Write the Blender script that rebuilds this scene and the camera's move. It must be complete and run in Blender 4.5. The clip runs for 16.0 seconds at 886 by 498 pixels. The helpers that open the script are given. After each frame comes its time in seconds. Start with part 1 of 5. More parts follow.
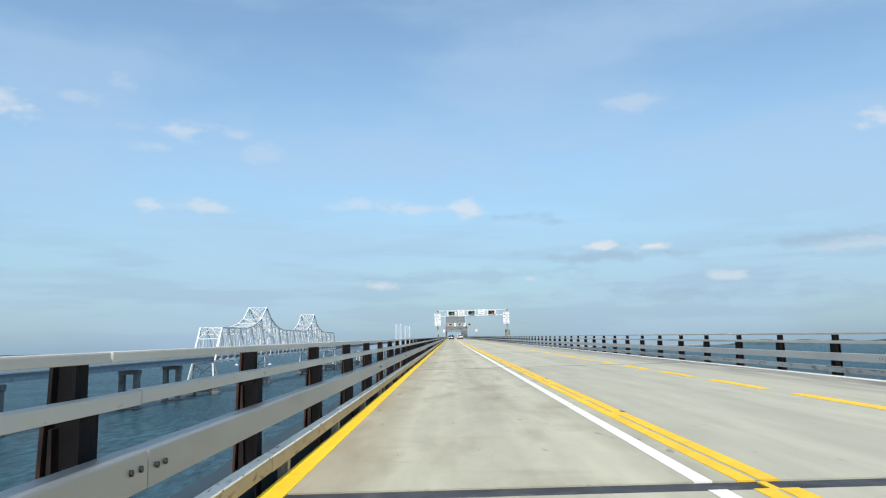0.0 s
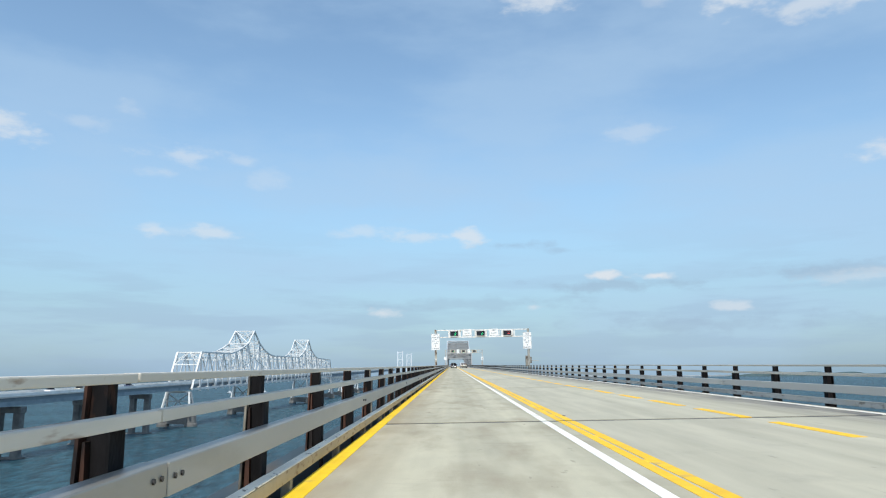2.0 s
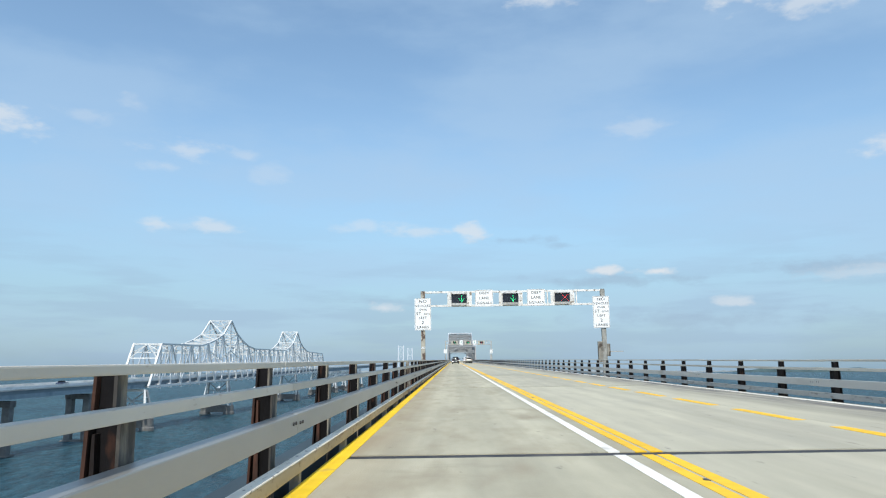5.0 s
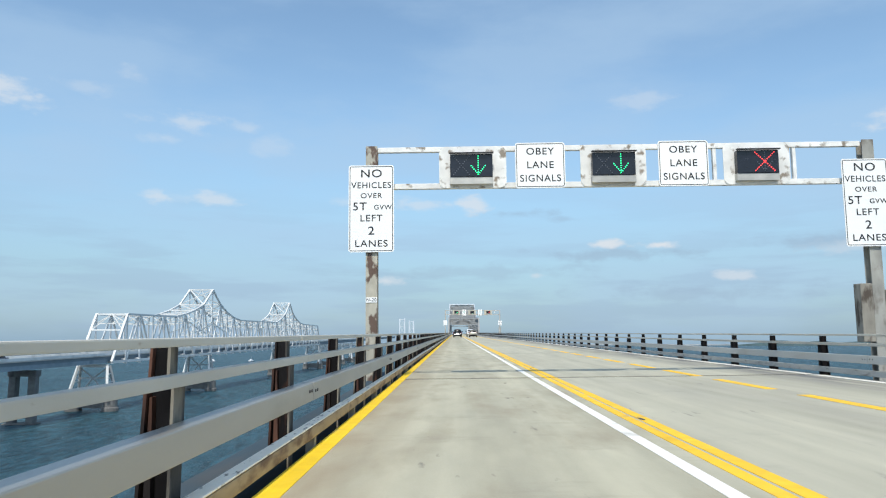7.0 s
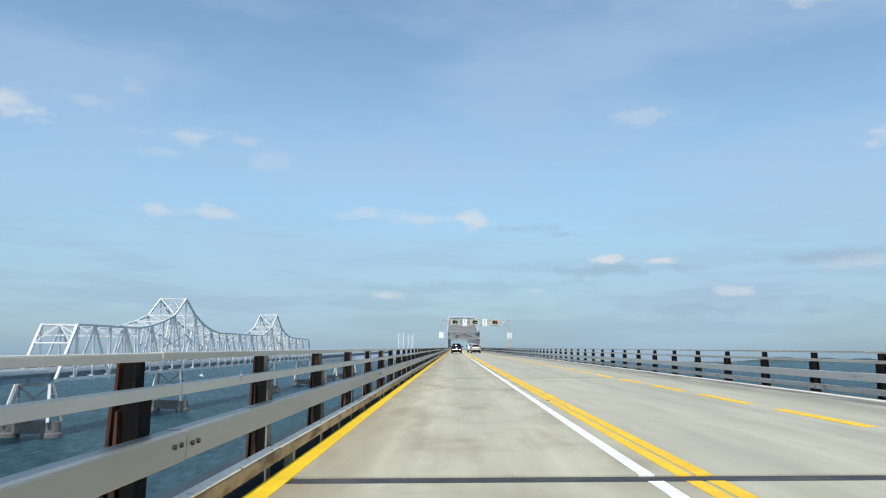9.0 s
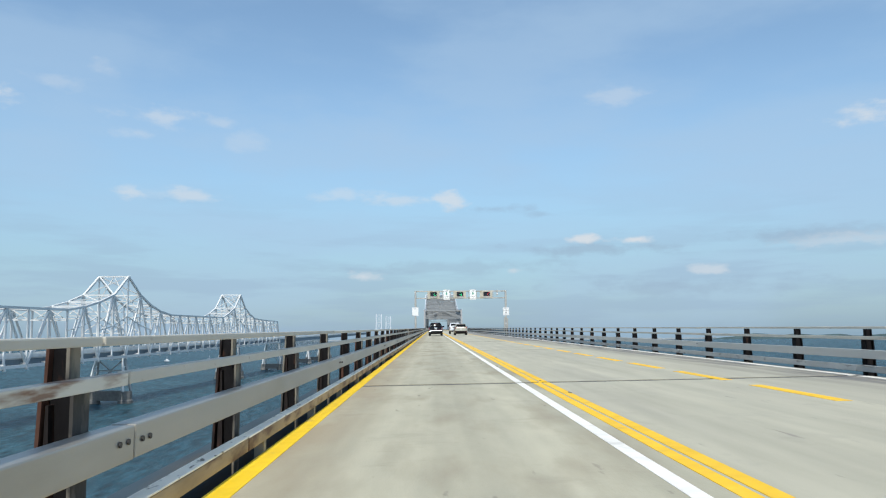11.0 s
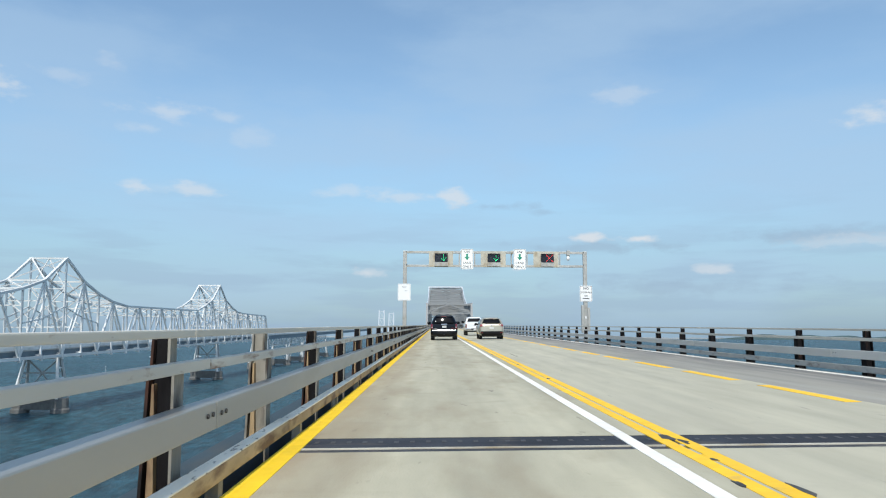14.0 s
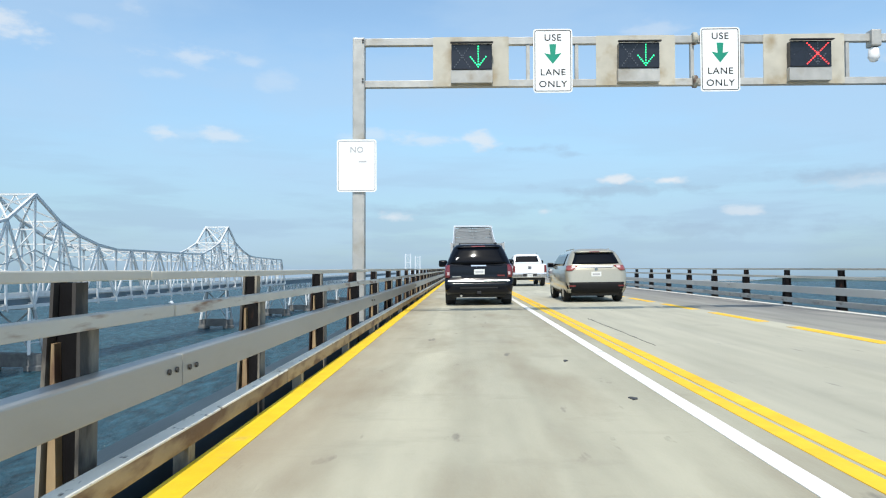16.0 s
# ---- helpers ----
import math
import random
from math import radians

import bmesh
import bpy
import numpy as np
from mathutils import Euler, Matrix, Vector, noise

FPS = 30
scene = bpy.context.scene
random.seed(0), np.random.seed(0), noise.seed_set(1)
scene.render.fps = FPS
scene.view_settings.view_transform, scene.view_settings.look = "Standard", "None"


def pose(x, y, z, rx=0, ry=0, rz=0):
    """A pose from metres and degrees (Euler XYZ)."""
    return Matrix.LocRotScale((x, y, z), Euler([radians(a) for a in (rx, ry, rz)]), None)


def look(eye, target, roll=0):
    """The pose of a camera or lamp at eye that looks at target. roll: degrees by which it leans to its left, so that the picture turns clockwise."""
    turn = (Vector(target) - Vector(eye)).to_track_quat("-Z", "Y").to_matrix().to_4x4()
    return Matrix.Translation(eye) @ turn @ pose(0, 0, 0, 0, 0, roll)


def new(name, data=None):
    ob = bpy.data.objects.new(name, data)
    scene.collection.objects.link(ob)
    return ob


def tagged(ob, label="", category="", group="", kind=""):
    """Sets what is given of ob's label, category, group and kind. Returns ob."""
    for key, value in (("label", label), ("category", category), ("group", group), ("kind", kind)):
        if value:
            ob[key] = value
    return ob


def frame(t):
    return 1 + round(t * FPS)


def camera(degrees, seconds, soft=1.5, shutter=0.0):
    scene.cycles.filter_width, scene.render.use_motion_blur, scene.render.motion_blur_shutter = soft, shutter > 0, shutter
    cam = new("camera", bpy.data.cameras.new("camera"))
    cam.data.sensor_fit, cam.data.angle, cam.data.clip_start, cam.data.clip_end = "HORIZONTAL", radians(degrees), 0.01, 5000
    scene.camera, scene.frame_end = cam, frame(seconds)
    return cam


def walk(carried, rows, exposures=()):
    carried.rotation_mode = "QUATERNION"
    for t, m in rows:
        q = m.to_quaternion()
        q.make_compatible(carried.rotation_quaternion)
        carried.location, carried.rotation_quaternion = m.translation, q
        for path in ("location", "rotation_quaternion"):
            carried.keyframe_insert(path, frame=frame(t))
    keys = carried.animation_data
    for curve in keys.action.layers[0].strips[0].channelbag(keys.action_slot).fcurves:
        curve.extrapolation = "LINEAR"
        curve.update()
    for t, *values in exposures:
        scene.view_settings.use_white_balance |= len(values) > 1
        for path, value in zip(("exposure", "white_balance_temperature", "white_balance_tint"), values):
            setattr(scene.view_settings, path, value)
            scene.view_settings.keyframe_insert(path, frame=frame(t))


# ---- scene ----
# Deck frame: x across, y along the road, z up from the road; the deck climbs to the west.
GRADE = 0.0123
DECK = Matrix.Rotation(math.atan(GRADE), 4, "X")
# the roadway rises slightly towards its far side
ROAD = DECK @ Matrix.Translation((-1.6, 0, 0)) @ Matrix.Rotation(-0.0132, 4, "Y") @ Matrix.Translation((1.6, 0, 0))
WATER = -19.6

cam = camera(62.3, 16.0, 1.15)
# seconds, x, y along the deck, height over it, yaw, pitch, lean
WALK = [
    (0, -0.267, -0.27, 1.151, 0.412, 6.831, 0.910),
    (0.5, -0.223, 7.76, 1.118, 0.350, 6.476, 0.965),
    (1, -0.208, 15.74, 1.149, 0.703, 7.335, 0.133),
    (1.5, -0.200, 23.77, 1.154, 0.337, 8.153, -0.084),
    (2, -0.197, 31.68, 1.143, 0.645, 8.998, 0.312),
    (2.5, -0.155, 39.64, 1.145, 0.258, 8.596, 0.509),
    (3, -0.173, 47.61, 1.126, -0.410, 8.182, 0.496),
    (3.5, -0.125, 55.17, 1.155, 1.329, 9.014, -0.031),
    (4, -0.187, 63.05, 1.136, 1.386, 8.941, -0.110),
    (4.2, -0.206, 66.26, 1.136, 1.519, 8.516, 0.028),
    (6.3, -0.369, 99.54, 1.092, -0.772, 8.724, 0.384),
    (6.5, -0.368, 102.80, 1.092, -0.172, 8.296, 0.210),
    (7, -0.290, 110.70, 1.142, 0.911, 6.499, -0.010),
    (7.5, -0.288, 118.85, 1.149, 0.284, 6.332, 0.034),
    (8, -0.274, 127.00, 1.140, 0.789, 7.056, -0.025),
    (8.5, -0.108, 134.84, 1.141, 0.803, 8.271, -0.236),
    (9, -0.081, 143.04, 1.148, 0.903, 7.639, -0.262),
    (9.5, -0.075, 151.29, 1.147, -0.396, 6.664, 0.317),
    (9.7, -0.064, 154.53, 1.147, -0.544, 6.371, 0.759),
    (11.8, -0.147, 189.07, 1.141, -1.001, 5.904, 0.197),
    (12, -0.146, 192.27, 1.141, -0.739, 5.428, 0.272),
    (12.5, -0.148, 200.22, 1.147, 0.137, 5.241, 0.285),
    (13, -0.164, 208.42, 1.138, -1.035, 6.286, 0.042),
    (13.5, -0.191, 216.67, 1.128, -0.629, 6.153, 0.104),
    (14, -0.271, 225.14, 1.149, -0.541, 5.911, -0.238),
    (14.5, -0.250, 233.51, 1.156, -0.285, 6.230, -0.374),
    (15, -0.246, 241.96, 1.155, -0.460, 4.939, -0.347),
    (15.5, -0.193, 250.27, 1.135, -0.129, 2.289, -0.372),
    (16, -0.134, 258.35, 1.121, 1.505, 1.507, 0.091),
]
walk(cam, [(t, DECK @ pose(x, y, z, 90 + pitch, 0, yaw) @ pose(0, 0, 0, 0, 0, -lean)) for t, x, y, z, yaw, pitch, lean in WALK],
     [(0.0, -0.05), (7.0, -0.07), (8.2, -0.15), (13.5, -0.13), (14.6, -0.09), (15.3, -0.06), (16.0, 0.06)])

# ---- light ----
scene.view_settings.exposure = -0.06
SUN_AWAY = Vector((-0.05, -0.75, 1.0)).normalized()
sun = new("sun", bpy.data.lights.new("sun", "SUN"))
sun.data.energy, sun.data.angle, sun.data.color = 3.7, radians(0.53), (1.0, 0.955, 0.87)
sun.matrix_world = look(SUN_AWAY * 100, (0, 0, 0))

world = bpy.data.worlds.new("world")
scene.world = world
world.use_nodes = True


def sky_nodes():
    nt = world.node_tree
    nt.nodes.clear()
    N, L = nt.nodes.new, nt.links.new
    out, bg = N("ShaderNodeOutputWorld"), N("ShaderNodeBackground")
    sky = N("ShaderNodeTexSky")
    sky.sky_type, sky.sun_disc = "NISHITA", False
    sky.sun_elevation = math.asin(SUN_AWAY.z)
    sky.sun_rotation = math.atan2(SUN_AWAY.x, SUN_AWAY.y)
    sky.air_density, sky.dust_density, sky.ozone_density = 1.0, 1.2, 2.0
    co = N("ShaderNodeTexCoord")

    def maths(op, a, b=None, clamp=False):
        n = N("ShaderNodeMath")
        n.operation, n.use_clamp = op, clamp
        for i, v in enumerate((a, b)):
            if v is None:
                continue
            if isinstance(v, (int, float)):
                n.inputs[i].default_value = v
            else:
                L(v, n.inputs[i])
        return n.outputs[0]

    def ramp(v, lo, hi):
        n = N("ShaderNodeMapRange")
        n.interpolation_type = "SMOOTHSTEP"
        n.inputs["From Min"].default_value, n.inputs["From Max"].default_value = lo, hi
        L(v, n.inputs["Value"])
        return n.outputs["Result"]

    sep = N("ShaderNodeSeparateXYZ")
    L(co.outputs["Generated"], sep.inputs[0])
    up = sep.outputs["Z"]

    def clouds(scale, squash, detail, lo, hi, seed):
        mp = N("ShaderNodeMapping")
        mp.inputs["Scale"].default_value = (scale, scale, scale * squash)
        mp.inputs["Location"].default_value = (seed, seed * 0.7, 0)
        L(co.outputs["Generated"], mp.inputs[0])
        nz = N("ShaderNodeTexNoise")
        nz.inputs["Scale"].default_value, nz.inputs["Detail"].default_value, nz.inputs["Roughness"].default_value = 1.0, detail, 0.55
        L(mp.outputs[0], nz.inputs["Vector"])
        return ramp(nz.outputs["Fac"], lo, hi)

    # broad thin cirrus, then low grey banks near the horizon
    veil = maths("MULTIPLY", clouds(3.0, 3.0, 9, 0.38, 0.66, 3.1), 0.46)
    low = maths("MULTIPLY", maths("MULTIPLY", clouds(4.6, 8.0, 9, 0.46, 0.62, 7.7), ramp(up, 0.24, 0.05)), 0.36)
    haze = maths("MULTIPLY", ramp(up, 0.34, 0.0), 0.72)

    # small fair-weather clouds: azimuth and height in degrees, half width and half height, strength
    az = maths("MULTIPLY", maths("ARCTAN2", sep.outputs["X"], sep.outputs["Y"]), 57.2958)
    el = maths("MULTIPLY", maths("ARCSINE", up), 57.2958)

    def ragged(scale, tall, amount):
        mp, nz = N("ShaderNodeMapping"), N("ShaderNodeTexNoise")
        mp.inputs["Scale"].default_value = (1, 1, tall)
        nz.inputs["Scale"].default_value, nz.inputs["Detail"].default_value, nz.inputs["Roughness"].default_value = scale, 8.0, 0.56
        L(co.outputs["Generated"], mp.inputs[0])
        L(mp.outputs[0], nz.inputs["Vector"])
        return maths("MULTIPLY", maths("SUBTRACT", nz.outputs["Fac"], 0.5), amount)

    def patches(rows, soft, lo, hi):
        got = None
        for a, e, w, h, s in rows:
            dx = maths("DIVIDE", maths("SUBTRACT", az, a), w)
            dz = maths("DIVIDE", maths("SUBTRACT", el, e), h)
            d = maths("SQRT", maths("ADD", maths("MULTIPLY", dx, dx), maths("MULTIPLY", dz, dz)))
            v = maths("MULTIPLY", ramp(maths("ADD", d, soft), hi, lo), s)
            got = v if got is None else maths("MAXIMUM", got, v)
        return got

    fine = ragged(26.0, 2.2, 3.6)
    puffs, greys = patches(PUFFS, fine, 0.0, 1.25), patches(GREYS, fine, 0.0, 1.3)
    sheets = patches(VEILS, ragged(7.0, 3.0, 2.6), 0.1, 1.3)

    def mix(fac, a, b):
        n = N("ShaderNodeMix")
        n.data_type = "RGBA"
        L(fac, n.inputs["Factor"])
        L(a, n.inputs["A"])
        if isinstance(b, tuple):
            n.inputs["B"].default_value = b
        else:
            L(b, n.inputs["B"])
        return n.outputs["Result"]

    lift = N("ShaderNodeVectorMath")
    lift.operation = "MULTIPLY"
    lift.inputs[1].default_value = (1.30, 1.40, 1.32)
    L(sky.outputs["Color"], lift.inputs[0])
    col = mix(haze, lift.outputs[0], SKY_HAZE)
    col = mix(veil, col, SKY_VEIL)
    col = mix(low, col, SKY_BANK)
    col = mix(sheets, col, SKY_VEIL)
    col = mix(greys, col, SKY_GREY)
    col = mix(puffs, col, SKY_PUFF)
    L(col, bg.inputs["Color"])
    bg.inputs["Strength"].default_value = 0.15
    L(bg.outputs[0], out.inputs["Surface"])


SKY_HAZE = (1.56, 2.70, 4.02, 1)
SKY_VEIL = (3.0, 4.25, 5.7, 1)
SKY_BANK = (2.35, 3.25, 4.4, 1)
SKY_GREY = (2.3, 3.05, 4.0, 1)
SKY_PUFF = (5.0, 5.4, 5.8, 1)
PUFFS = [
    (-20.9, 16.1, 2.7, 0.75, 0.50), (-22.3, 14.8, 1.3, 0.5, 0.30), (-32.3, 16.5, 2.7, 1.0, 0.70), (-27.6, 17.7, 1.9, 0.5, 0.25), (-24.4, 19.0, 1.0, 0.5, 0.25),
    (-16.2, 16.0, 1.3, 0.5, 0.32), (-14.5, 14.8, 1.6, 0.7, 0.22), (14.4, 18.0, 2.2, 0.8, 0.32), (-22.6, 10.5, 1.4, 0.42, 0.60), (-18.6, 10.6, 2.2, 0.5, 0.58),
    (-20.5, 10.6, 4.0, 0.4, 0.20), (-7.0, 11.0, 2.2, 0.45, 0.40), (-2.2, 10.6, 3.2, 0.5, 0.50), (1.4, 10.6, 2.0, 0.65, 0.75), (11.7, 7.4, 1.2, 0.30, 0.95),
    (15.5, 7.2, 1.7, 0.32, 1.0), (20.9, 4.8, 1.4, 0.40, 0.60), (6.3, 5.1, 1.0, 0.26, 0.55), (-5.3, 4.7, 1.5, 0.34, 0.80), (31.8, 14.9, 2.4, 0.8, 0.75),
    (29.5, 6.4, 4.0, 0.55, 0.40), (7.5, 28.4, 2.9, 1.2, 0.75), (22.8, 26.8, 2.6, 1.6, 0.80), (28.3, 25.1, 4.0, 1.0, 0.62), (17.3, 27.5, 2.2, 0.6, 0.28),
]
# soft grey undersides and banks, then broad thin veils
GREYS = [
    (4.9, 9.9, 2.6, 0.35, 0.40), (13.3, 6.6, 6.5, 0.5, 0.50), (3.0, 5.4, 9.0, 0.55, 0.32), (27.5, 6.9, 6.0, 0.6, 0.42), (18.0, 3.6, 9.0, 0.7, 0.35), (8.6, 9.4, 1.2, 0.25, 0.35),
]
VEILS = [(-9.0, 14.2, 12.0, 3.2, 0.42), (-26.0, 12.6, 11.0, 1.8, 0.25), (22.0, 11.5, 12.0, 3.6, 0.30), (12.0, 24.0, 13.0, 3.0, 0.18), (4.0, 8.0, 20.0, 1.6, 0.22)]
sky_nodes()

# ---- materials ----
def surface(name, base, rough=0.6, metal=0.0, vary=0.12, grain=8.0, stain=None, stain_at=(0.55, 0.72), stain_size=1.2,
            bump=0.15, bump_size=40.0, stretch=(1, 1, 1), coat=0.0, random_tone=0.0, glow=0.0, spec=0.5, tracks=0.0, specks=None, scuffs=None, dirt=None):
    """A procedural surface: grain and broad tone over the base colour, stains of a second colour, fine relief."""
    m = bpy.data.materials.new(name)
    m.use_nodes = True
    nt = m.node_tree
    N, L = nt.nodes.new, nt.links.new
    bsdf = nt.nodes["Principled BSDF"]
    co, mp = N("ShaderNodeTexCoord"), N("ShaderNodeMapping")
    mp.inputs["Scale"].default_value = stretch
    L(co.outputs["Object"], mp.inputs[0])
    info = N("ShaderNodeObjectInfo")
    shift = N("ShaderNodeVectorMath")
    shift.operation = "MULTIPLY_ADD"
    shift.inputs[1].default_value = (37.0, 19.0, 53.0)
    L(info.outputs["Random"], shift.inputs[0])
    L(mp.outputs[0], shift.inputs[2])

    def noise_tex(scale, detail):
        n = N("ShaderNodeTexNoise")
        n.inputs["Scale"].default_value, n.inputs["Detail"].default_value = scale, detail
        L(shift.outputs[0], n.inputs["Vector"])
        return n.outputs["Fac"]

    def span(v, a, b, c, d):
        n = N("ShaderNodeMapRange")
        for key, value in zip(("From Min", "From Max", "To Min", "To Max"), (a, b, c, d)):
            n.inputs[key].default_value = value
        L(v, n.inputs["Value"])
        return n.outputs["Result"]

    def times(a, b):
        n = N("ShaderNodeMath")
        n.operation = "MULTIPLY"
        L(a, n.inputs[0])
        L(b, n.inputs[1])
        return n.outputs[0]

    tone = times(span(noise_tex(grain, 6), 0.3, 0.7, 1 - vary, 1 + vary), span(noise_tex(grain * 0.13, 3), 0.3, 0.7, 1 - vary, 1 + vary))
    if tracks:
        lane, ln = N("ShaderNodeMapping"), N("ShaderNodeTexNoise")
        lane.inputs["Scale"].default_value = (1.5, 0.012, 1)
        ln.inputs["Scale"].default_value, ln.inputs["Detail"].default_value = 1.0, 3
        L(co.outputs["Object"], lane.inputs[0])
        L(lane.outputs[0], ln.inputs["Vector"])
        tone = times(tone, span(ln.outputs["Fac"], 0.3, 0.7, 1 - tracks, 1 + tracks))
    if random_tone:
        tone = times(tone, span(info.outputs["Random"], 0, 1, 1 - random_tone, 1 + random_tone))
    scale = N("ShaderNodeVectorMath")
    scale.operation = "SCALE"
    scale.inputs[0].default_value = base
    L(tone, scale.inputs["Scale"])
    colour = scale.outputs[0]
    if stain:
        n = N("ShaderNodeMix")
        n.data_type = "RGBA"
        n.inputs["B"].default_value = (*stain, 1)
        L(colour, n.inputs["A"])
        L(span(noise_tex(1 / stain_size, 8), *stain_at, 0, 0.92), n.inputs["Factor"])
        colour = n.outputs["Result"]
    if specks:
        n = N("ShaderNodeMix")
        n.data_type = "RGBA"
        n.inputs["B"].default_value = (*specks, 1)
        L(colour, n.inputs["A"])
        L(span(noise_tex(4.5, 5), 0.68, 0.76, 0, 0.8), n.inputs["Factor"])
        colour = n.outputs["Result"]
    if scuffs:
        # short marks across the lane
        bar, nz = N("ShaderNodeMapping"), N("ShaderNodeTexNoise")
        bar.inputs["Scale"].default_value = (0.7, 5.0, 1)
        nz.inputs["Scale"].default_value, nz.inputs["Detail"].default_value, nz.inputs["Roughness"].default_value = 1.0, 5, 0.62
        L(shift.outputs[0], bar.inputs[0])
        L(bar.outputs[0], nz.inputs["Vector"])
        n = N("ShaderNodeMix")
        n.data_type = "RGBA"
        n.inputs["B"].default_value = (*scuffs, 1)
        L(colour, n.inputs["A"])
        L(span(nz.outputs["Fac"], 0.58, 0.80, 0, 0.42), n.inputs["Factor"])
        colour = n.outputs["Result"]
    if dirt:
        # grit and soot lying along the kerb side of the lane: colour, clean edge, dirty edge, most cover
        tint, clean, dirty, most = dirt
        at = N("ShaderNodeSeparateXYZ")
        L(co.outputs["Object"], at.inputs[0])
        n = N("ShaderNodeMix")
        n.data_type = "RGBA"
        n.inputs["B"].default_value = (*tint, 1)
        L(colour, n.inputs["A"])
        L(times(span(at.outputs["X"], clean, dirty, 0, most), span(noise_tex(1.8, 6), 0.36, 0.60, 0.35, 1)), n.inputs["Factor"])
        colour = n.outputs["Result"]
    L(colour, bsdf.inputs["Base Color"])
    L(span(noise_tex(grain * 0.6, 4), 0.3, 0.7, max(0.02, rough - 0.1 * rough), min(1, rough + 0.1 * rough)), bsdf.inputs["Roughness"])
    bsdf.inputs["Metallic"].default_value = metal
    bsdf.inputs["Coat Weight"].default_value = coat
    bsdf.inputs["Coat Roughness"].default_value = 0.04
    bsdf.inputs["Specular IOR Level"].default_value = spec
    if bump:
        b = N("ShaderNodeBump")
        b.inputs["Strength"].default_value, b.inputs["Distance"].default_value = bump, 0.02
        L(noise_tex(bump_size, 5), b.inputs["Height"])
        L(b.outputs[0], bsdf.inputs["Normal"])
    if glow:
        bsdf.inputs["Emission Color"].default_value = (*base, 1)
        bsdf.inputs["Emission Strength"].default_value = glow
    return m


concrete = surface("deck_concrete", (0.43, 0.402, 0.298), 0.85, vary=0.07, grain=3.2, stain=(0.305, 0.265, 0.185), stain_at=(0.49, 0.74), stain_size=0.7,
                   bump=0.25, bump_size=45, stretch=(1.1, 0.30, 1), random_tone=0.05, tracks=0.17, specks=(0.17, 0.155, 0.125), scuffs=(0.23, 0.20, 0.15), dirt=((0.33, 0.265, 0.175), -0.7, -1.5, 0.8))
concrete_right = surface("deck_concrete_right", (0.43, 0.405, 0.31), 0.85, vary=0.08, grain=1.6, stain=(0.32, 0.30, 0.245), stain_at=(0.54, 0.85), stain_size=3.0,
                         bump=0.25, bump_size=45, stretch=(2.0, 0.25, 1), random_tone=0.03, tracks=0.10, specks=(0.24, 0.22, 0.19), scuffs=(0.29, 0.27, 0.22))
concrete_kerb = surface("deck_concrete_kerb_side", (0.43, 0.405, 0.31), 0.85, vary=0.08, grain=1.6, stain=(0.32, 0.30, 0.245), stain_at=(0.54, 0.85), stain_size=3.0,
                        bump=0.25, bump_size=45, stretch=(2.0, 0.18, 1), random_tone=0.03, tracks=0.12, specks=(0.24, 0.22, 0.19), dirt=((0.15, 0.145, 0.14), 6.6, 8.0, 1.0))
dark_patch = surface("dark_lane_overlay", (0.295, 0.28, 0.24), 0.85, vary=0.14, grain=1.4, stain=(0.34, 0.32, 0.27), stain_at=(0.56, 0.70), stain_size=2.2, bump=0.3, stretch=(2.0, 0.2, 1),
                     tracks=0.10, dirt=((0.15, 0.145, 0.14), 6.6, 8.0, 1.0))
concrete_old = surface("old_concrete", (0.34, 0.32, 0.28), 0.9, vary=0.18, grain=2.5, stain=(0.13, 0.12, 0.105), stain_size=0.7)
concrete_pale = surface("pale_far_concrete", (0.50, 0.49, 0.46), 0.9, vary=0.1, grain=0.3, stain=(0.36, 0.35, 0.33), stain_size=6)
parapet_white = surface("whitened_parapet", (0.74, 0.74, 0.72), 0.8, vary=0.08, grain=0.3, stain=(0.5, 0.5, 0.48), stain_size=5)
pier_concrete = surface("pier_concrete", (0.14, 0.14, 0.135), 0.9, vary=0.2, grain=0.9, stain=(0.10, 0.10, 0.09), stain_size=3.0)
yellow_paint = surface("yellow_road_paint", (0.86, 0.51, 0.018), 0.7, vary=0.08, grain=5, stain=(0.34, 0.27, 0.16), stain_at=(0.63, 0.78), stain_size=0.5)
lemon_paint = surface("lemon_road_paint", (0.86, 0.57, 0.012), 0.7, vary=0.07, grain=5, stain=(0.36, 0.29, 0.17), stain_at=(0.64, 0.80), stain_size=0.5)
white_paint = surface("white_road_paint", (0.82, 0.79, 0.72), 0.7, vary=0.07, grain=5, stain=(0.40, 0.38, 0.34), stain_at=(0.62, 0.8), stain_size=0.5)
rubber_joint = surface("joint_rubber", (0.045, 0.045, 0.048), 0.7, vary=0.3, grain=6, stain=(0.10, 0.09, 0.08), stain_size=0.4)
joint_steel = surface("joint_steel", (0.034, 0.038, 0.048), 0.85, spec=0.2, vary=0.25, grain=2.5, stain=(0.13, 0.115, 0.095), stain_at=(0.56, 0.72), stain_size=0.6, stretch=(0.5, 1, 1))
rail_paint = surface("weathered_rail", (0.51, 0.485, 0.425), 0.5, vary=0.10, grain=2.0, stain=(0.22, 0.13, 0.07), stain_at=(0.66, 0.80), stain_size=0.06,
                     bump=0.12, stretch=(1, 0.35, 1), random_tone=0.06)
guard_steel = surface("galvanised_guard_rail", (0.43, 0.42, 0.395), 0.46, 0.75, vary=0.06, grain=1.6, stain=(0.33, 0.31, 0.27), stain_at=(0.56, 0.80), stain_size=0.5, bump=0.05, stretch=(1, 0.25, 1), random_tone=0.05)
